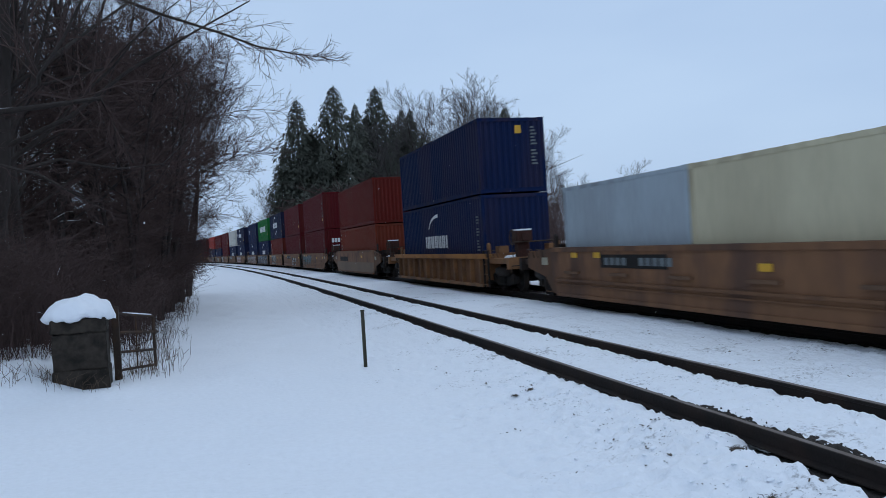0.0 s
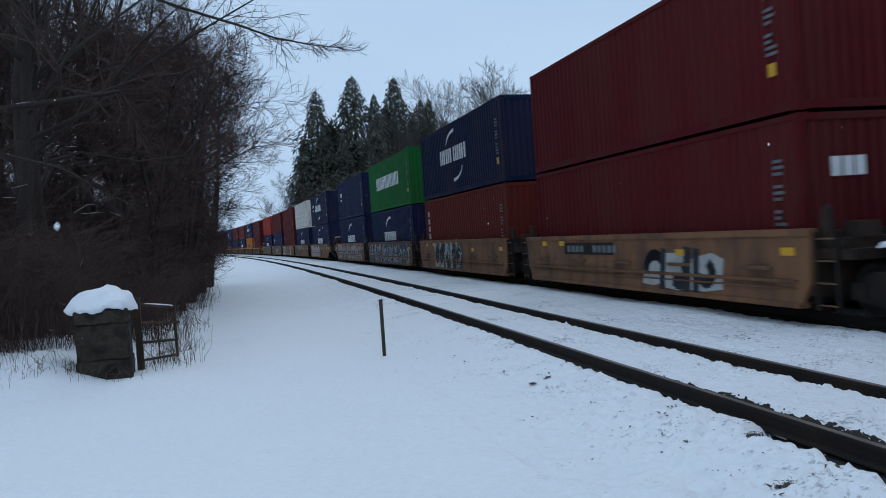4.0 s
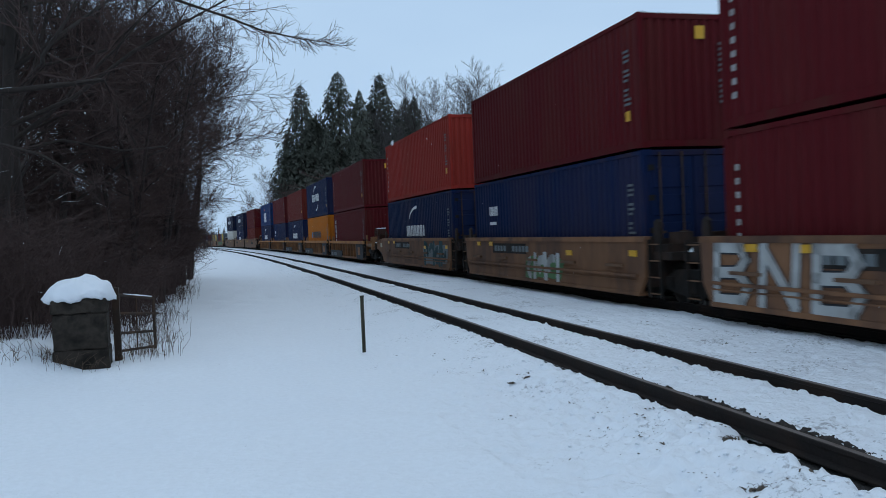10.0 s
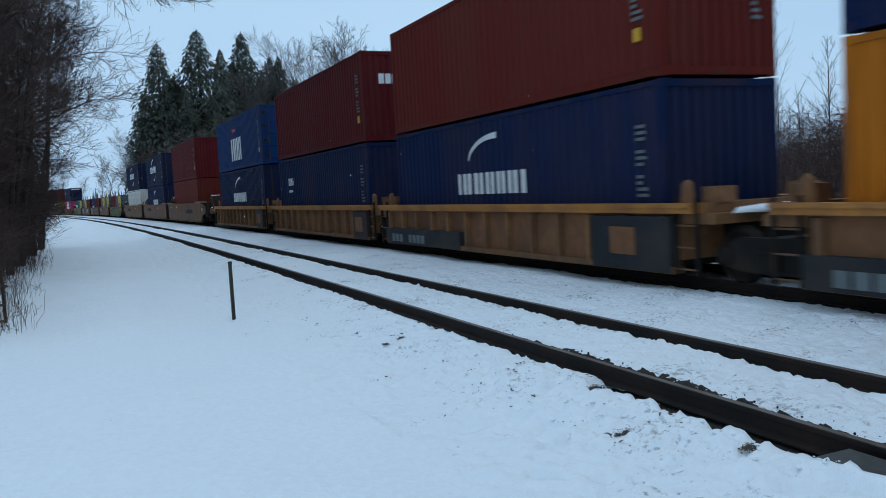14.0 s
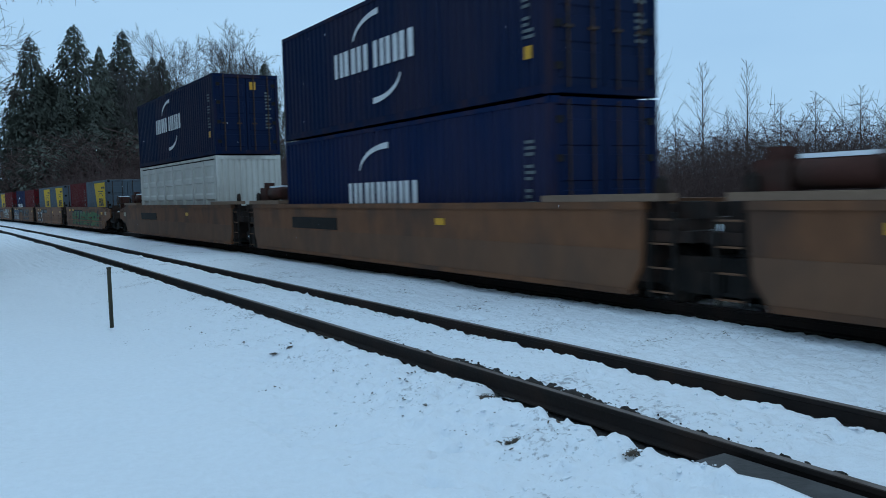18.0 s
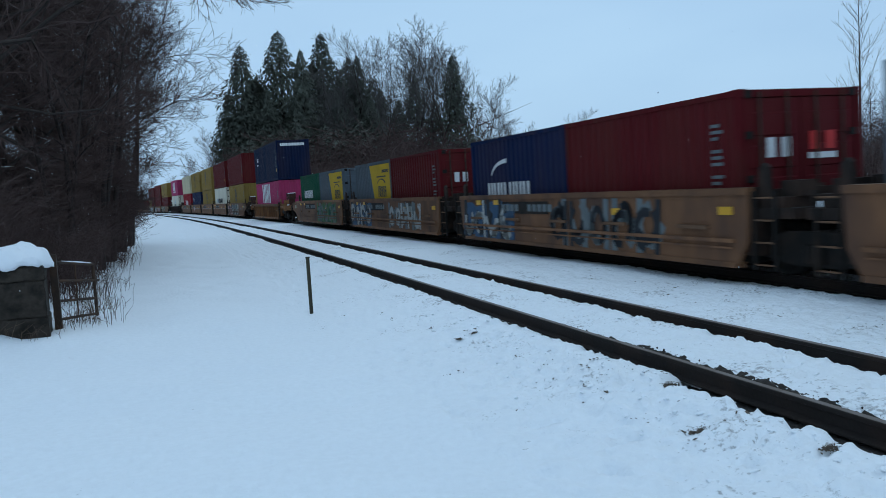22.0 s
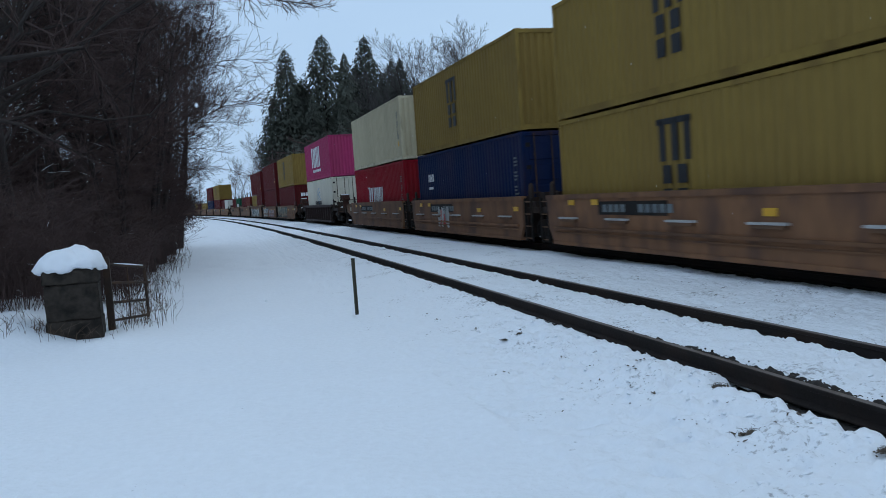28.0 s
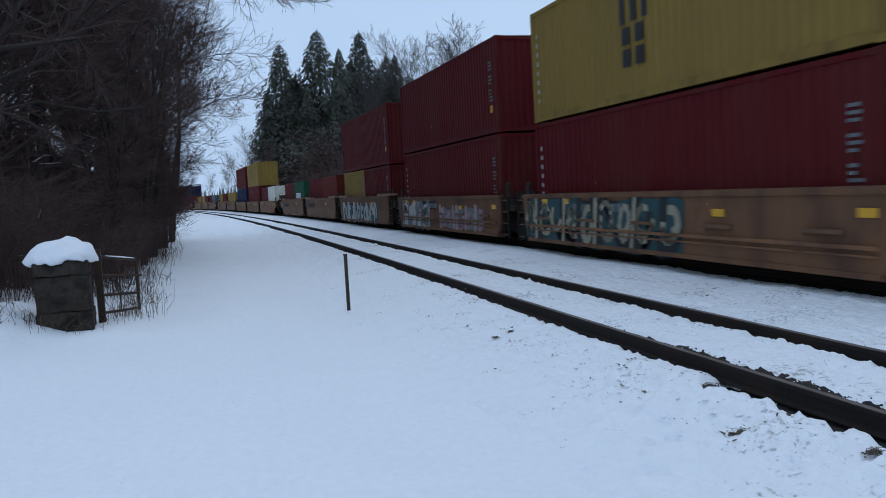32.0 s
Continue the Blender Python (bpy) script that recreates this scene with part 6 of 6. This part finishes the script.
            if sgn < 0:
                ring = [(0, 0.24 * math.cos(a), 0.24 * math.sin(a)) for a in [2 * math.pi * q / 14 for q in range(15)]]
                stand = part("brake_stand", kept("brake_stand", lambda: Build().box(-0.2, 0.2, -0.13, 0.13, 0.94, 1.42).box(-0.24, 0.24, -0.30, 0.19, 1.42, 1.80).box(-0.1, 0.1, -0.42, -0.30, 1.5, 1.72).mesh("brake_stand", "rust")), car, pose(-0.75, -H - 1.95, 0), "rust red housing of the hand brake")
                part("brake_wheel", kept("brake_wheel", lambda: Build().tube(ring, [0.02] * 15, 5).box(-0.012, 0.012, -0.24, 0.24, -0.015, 0.015).box(-0.012, 0.012, -0.015, 0.015, -0.24, 0.24).mesh("brake_wheel", "iron")), stand, pose(-0.32, 0, 1.60))
                part("stand_snow", kept("stand_snow", lambda: Build().box(-0.23, 0.23, -0.28, 0.18, 1.80, 1.85).mesh("stand_snow", "snow_cap")), stand, label="snow on the housing")
        if has:
            truck(car, sgn * (reach if not coupler else reach - 1.7))
    for k, (cols, a, b_, lo, hi) in enumerate(sprays):
        if isinstance(cols, str):
            spray_word(car, cols, -b_, lo, (b_ - a) / len(cols), hi - lo, -1.494, "spray_black", "spray_white")
            continue
        spray(car, seed * 7 + k, cols, a, b_, lo, hi, -1.494)
    return car


# ---- the train ----
SPEED = 17.6
HC, STD = 2.896, 2.591
C40, C20 = 12.19, 6.058


def box40(colour, marks=(), ends="front", Ht=HC, smooth=False):
    return dict(colour=colour, L=C40, Ht=Ht, ends=ends, marks=marks, smooth=smooth)


def box20(colour, marks=(), ends="front", Ht=STD, smooth=False):
    return dict(colour=colour, L=C20, Ht=Ht, ends=ends, marks=marks, smooth=smooth)


NAVY_LOW = box40("navy", ("low_word", "ids"))
MAROON = box40("maroon", ("ids", "end_yellow", "end_ids"))
SPLIT = box20("slate", ("split",), "door")
W, GY, BK, TL, GN, PK = "spray_white", "spray_grey", "spray_black", "spray_teal", "spray_green", "spray_pink"

# far end of the containers along the line at the start, car style, joint at the near and far side ("a" shared bogie, "c" coupler), lower boxes from near to far, upper box, graffiti
UNITS = [
    (20.55, "smooth", "a", "c", [box20("cream", smooth=True), box20("pale_blue", ("end_ids",), smooth=True)], None, []),
    (39.7, "ribbed", "c", "c", [box40("royal", ("low_word", "ids"))], box40("navy", ("end_ids", "end_yellow"), Ht=STD), []),
    (59.0, "band", "c", "c", [box40("orange_red", ("left_ids", "end_ids"), Ht=STD)], box40("rust_red", ("end_ids",), Ht=STD), []),
    (78.8, "smooth", "c", "a", [box40("maroon", ("end_word", "left_ids", "ids"))], box40("maroon", ("ids", "end_ids", "end_yellow")), [((TL, GY), 1.0, 6.0, 0.3, 1.1)]),
    (94.3, "smooth", "a", "a", [box40("maroon", ("end_word", "ids"))], box40("maroon", ("end_word", "ids")), [((W, BK), -4, -1, 0.1, 0.9)]),
    (109.5, "smooth", "a", "a", [box40("rust_red", ("tall_ids", "ids"))], box40("dark_navy", ("arc_word", "ids")), [((TL, W, BK), -1, 3.5, 0.05, 1.1)]),
    (124.6, "smooth", "a", "a", [NAVY_LOW], box40("green", ("big_word", "end_ids", "ids")), [((GY, BK, "spray_blue", W), -6.0, 6.2, 0.0, 1.18)]),
    (139.7, "smooth", "a", "c", [NAVY_LOW], box40("navy", ("ids", "end_yellow", "small_word")), [((None, PK, W, GY), -5.6, 6.0, 0.1, 1.1)]),
    (158.9, "smooth", "c", "a", [NAVY_LOW], box40("dark_navy", ("arc_word", "small_word", "ids")), [((PK, W), -1, 5.5, 0.1, 1.1)]),
    (174.4, "smooth", "a", "a", [NAVY_LOW], box40("white", (), smooth="doors"), [((W, GY), -0.5, 3.0, 0.75, 1.15)]),
    (189.3, "smooth", "a", "a", [box40("maroon", ("end_word", "left_ids", "ids", "end_ids"), "door")], box40("maroon", ("ids", "end_yellow", "left_ids")), [("BNB", 2.3, 6.2, 0.0, 1.18), (("mark_blue", W), -3.4, -2.6, 0.1, 1.1)]),
    (204.5, "smooth", "a", "a", [box40("navy", ("small_word", "ids"), "door")], MAROON, [((GN, W), -2, 0.5, 0.1, 0.8)]),
    (219.7, "smooth", "a", "c", [box40("navy", ("low_word", "ids"), "door")], box40("bright_red", ("left_ids", "ids", "end_ids", "end_yellow")), [((GY, TL), -6.0, -2.4, 0.15, 1.1)]),
    (238.75, "ribbed", "c", "a", [box40("maroon", ("tall_ids", "ids"))], box40("maroon", ("left_ids", "ids", "end_yellow")), []),
    (254.0, "ribbed", "a", "a", [box40("amber", ("black_word", "ids", "panel_ids", "end_ids"))], box40("navy", ("arc_word", "ids", "end_yellow")), []),
    (269.7, "ribbed", "a", "a", [box40("navy", ("low_word", "ids"))], box40("rust_red", ("end_ids", "ids")), []),
    (284.6, "ribbed", "a", "a", [box40("navy", ("small_word", "ids"))], box40("maroon", ("end_word", "ids")), []),
    (300.1, "ribbed", "a", "c", [box40("navy", ("low_word", "ids"), "door")], box40("blue", ("tall_word", "ids"), "door"), []),
    (321.4, "band", "c", "a3", [box40("rust_red", ("end_ids",))], box40("maroon", ("end_ids", "ids")), []),
    (340.1, "band", "a3", "a3", [box40("navy", ("low_word", "ids"), "door")], box40("dark_navy", ("arc_word", "ids", "end_ids"), "door"), []),
    (359.2, "band", "a3", "c", [box40("white", (), smooth="doors")], box40("dark_navy", ("arc_word", "ids", "end_ids", "end_yellow"), "door"), []),
    (380.2, "smooth", "c", "a", [SPLIT, box20("maroon", ("ids",))], None, [((GN, BK, GN), -5, 4, 0.15, 1.0)]),
    (395.6, "smooth", "a", "a", [SPLIT, SPLIT], None, [((W, BK), 3, 5.5, 0.1, 0.9)]),
    (410.6, "smooth", "a", "a", [box20("maroon", ("end_emblem", "ids"), "door"), box20("navy", ("low_word",))], None, [(("spray_blue", BK, W), 2.6, 6.3, 0.0, 1.15), ((None, GY, BK), -4.2, 0.4, 0.05, 1.1)]),
    (425.8, "smooth", "a", "a", [box20("maroon", ("end_emblem", "ids"), "door"), SPLIT], None, [(("spray_blue", BK, W), 2.6, 6.3, 0.05, 1.12), ((None, GY, W), -4.6, -0.3, 0.15, 1.05)]),
    (440.8, "smooth", "a", "c", [SPLIT, box20("teal", ("green_word",))], None, [(("teal", GN, GY), -5.2, -0.2, 0.0, 1.12)]),
    (462.0, "brown_ribbed", "c", "c", [box40("pink", ("three_word", "end_ids", "panel_ids"), Ht=STD)], box40("dark_navy", ("small_word", "ids", "end_line")), []),
    (482.8, "smooth", "c", "a", [box40("olive", ("stack_word", "ids"))], box40("maroon", ("ids", "end_yellow", "left_ids")), [((PK, "brown", BK), 2.4, 6.2, 0.0, 1.15), ((TL, W, BK), -3.0, 2.3, 0.0, 1.15)]),
    (497.8, "smooth", "a", "a", [box40("ivory", ("black_word",), "door", smooth=True)], box40("maroon", ("end_word", "ids", "left_ids")), []),
    (512.9, "smooth", "a", "a", [box40("olive", ("stack_word", "ids"))], box40("olive", ("stack_word", "ids")), []),
    (527.8, "smooth", "a", "a", [box40("navy", ("small_word", "ids"), "door")], box40("olive", ("stack_word",)), [(("mark_red", W), 1.0, 2.4, 0.3, 0.9)]),
    (542.7, "smooth", "a", "c", [box40("red", ("red_word", "ids"))], box40("cream", ("ids",)), []),
    (563.9, "dark_ribbed", "c", "c", [box40("ivory", ("wing", "end_ids"), "door", smooth=True)], box40("pink", ("three_word", "end_ids")), []),
    (584.5, "smooth", "c", "a", [box40("maroon", ("left_ids", "end_word", "ids"))], box40("olive", ("stack_word", "left_ids")), [((TL, BK, "spray_cream"), -1.4, 6.35, 0.0, 1.2)]),
    (599.5, "smooth", "a", "a", [box40("maroon", ("left_ids", "ids"))], box40("maroon", ("ids", "end_yellow")), [((W, GY), 1.5, 5.8, 0.0, 1.1), ((GY, PK), -5, 0, 0.1, 0.9)]),
    (614.6, "band", "a", "a", [box20("maroon", ("ids",)), box20("olive", ("ids",))], box40("maroon", ("ids", "end_yellow")), [((TL, W), -4, 5.5, 0.0, 1.0)]),
    (629.6, "band", "a", "a", [box20("rust_red"), box20("maroon")], None, []),
    (644.6, "band", "a", "c", [box20("teal", ("green_word",)), box20("maroon")], None, []),
    (665.0, "smooth", "c", "a", [box20("white"), box20("maroon")], None, []),
    (680.0, "smooth", "a", "a", [box40("maroon")], box40("olive", ("stack_word",)), []),
    (695.0, "smooth", "a", "a", [box40("navy")], box40("maroon"), []),
    (710.0, "band", "a", "a", [box20("olive"), box20("olive")], None, []),
    (725.0, "band", "a", "c", [box20("maroon"), box20("olive")], None, []),
    (745.0, "band", "c", "a", [box20("slate"), box20("maroon")], None, []),
    (760.0, "band", "a", "a", [box20("maroon"), box20("olive")], None, []),
    (775.0, "band", "a", "c", [box20("olive"), box20("rust_red")], None, []),
    (796.0, "smooth", "c", "a", [box40("rust_red")], box40("dark_navy", ("end_line",)), []),
    (811.0, "smooth", "a", "a", [box40("pink")], box40("orange_red"), []),
    (826.0, "smooth", "a", "c", [box40("rust_red")], box40("rust_red"), []),
    (847.0, "smooth", "c", "c", [box40("olive")], box40("cream"), []),
]
ROLLING = []


def build_train():
    for k, (far, style, jn, jf, lower, upper, sprays) in enumerate(UNITS):
        mid = far - C40 / 2
        half = 8.45 if "a3" in (jn, jf) else 6.55
        reach = {"a": 7.5, "a3": 9.35, "c": 9.2 if half < 8 else 10.4}
        car = well_car(style, reach[jn], reach[jf], jn == "c", True, half, 100 + k, sprays)
        ROLLING.append((car, mid, 0.0))
        z = 0.22
        top = z
        if len(lower) == 1:
            ROLLING.append((container(**lower[0]), mid, z))
            top = z + lower[0]["Ht"]
        else:
            for spec, dy in zip(lower, (-3.05, 3.05)):
                ROLLING.append((container(**spec), mid + dy, z))
                top = z + spec["Ht"]
        if upper:
            ROLLING.append((container(upper=True, **upper), mid, top + 0.04))


build_train()


# ---- falling snow: one loose cloud of flakes sinking and drifting through the place ----
def build_snowfall():
    rng, v, f = random.Random(77), [], []
    for k in range(5200):
        x, y, z = rng.uniform(-14, 40), rng.uniform(1.2, 46), rng.uniform(-1, 52)
        s = rng.uniform(0.004, 0.009)
        c = len(v)
        v += [(x + s, y, z), (x - s, y, z), (x, y + s, z), (x, y - s, z), (x, y, z + s), (x, y, z - s)]
        f += [(c + a, c + b, c + d) for a, b, d in ((0, 2, 4), (2, 1, 4), (1, 3, 4), (3, 0, 4), (2, 0, 5), (1, 2, 5), (3, 1, 5), (0, 3, 5))]
    me = bpy.data.meshes.new("snowflakes")
    me.from_pydata(v, [], f)
    me.materials.append(MAT["snow_cap"])
    return tagged(new("snowflakes", me), "sparse falling snowflakes in the air", "snow", kind="stuff")


FLAKES = build_snowfall()


def motions():
    """The train rolls towards and past the camera at an even speed; the snow sinks."""
    times = [2.0 * k for k in range(17)]
    for ob, mid, z in ROLLING:
        rows = []
        for t in times:
            y = mid - SPEED * t
            rows.append((t, pose(MAIN + bend(y), y, DECK + z, 0, 0, heading(y))))
        walk(ob, rows)
    mids = {ob: mid for ob, mid, z in ROLLING}
    for wheel in WHEELS:
        mid = mids[wheel.parent.parent] + wheel.parent.location.y
        near, far = (mid - 30) / SPEED, (mid - 3) / SPEED
        if near > 32 or far < 0:
            continue
        base, sense = wheel.matrix_basis.copy(), 1 if wheel.location.x < 0 else -1
        rows, k = [], 0
        for k in range(max(0, int(near * 30)), min(960, int(far * 30)) + 1):
            rows.append((k / 30, base @ pose(0, 0, 0, sense * math.degrees(SPEED * k / 30 / 0.425))))
        if len(rows) < 2:
            continue
        if rows[0][0] > 0:
            rows.insert(0, (0.0, rows[0][1]))
        if rows[-1][0] < 32:
            rows.append((32.0, rows[-1][1]))
        walk(wheel, rows)
    walk(FLAKES, [(t, pose(-0.25 * t, -0.1 * t, -1.3 * t)) for t in times])


motions()
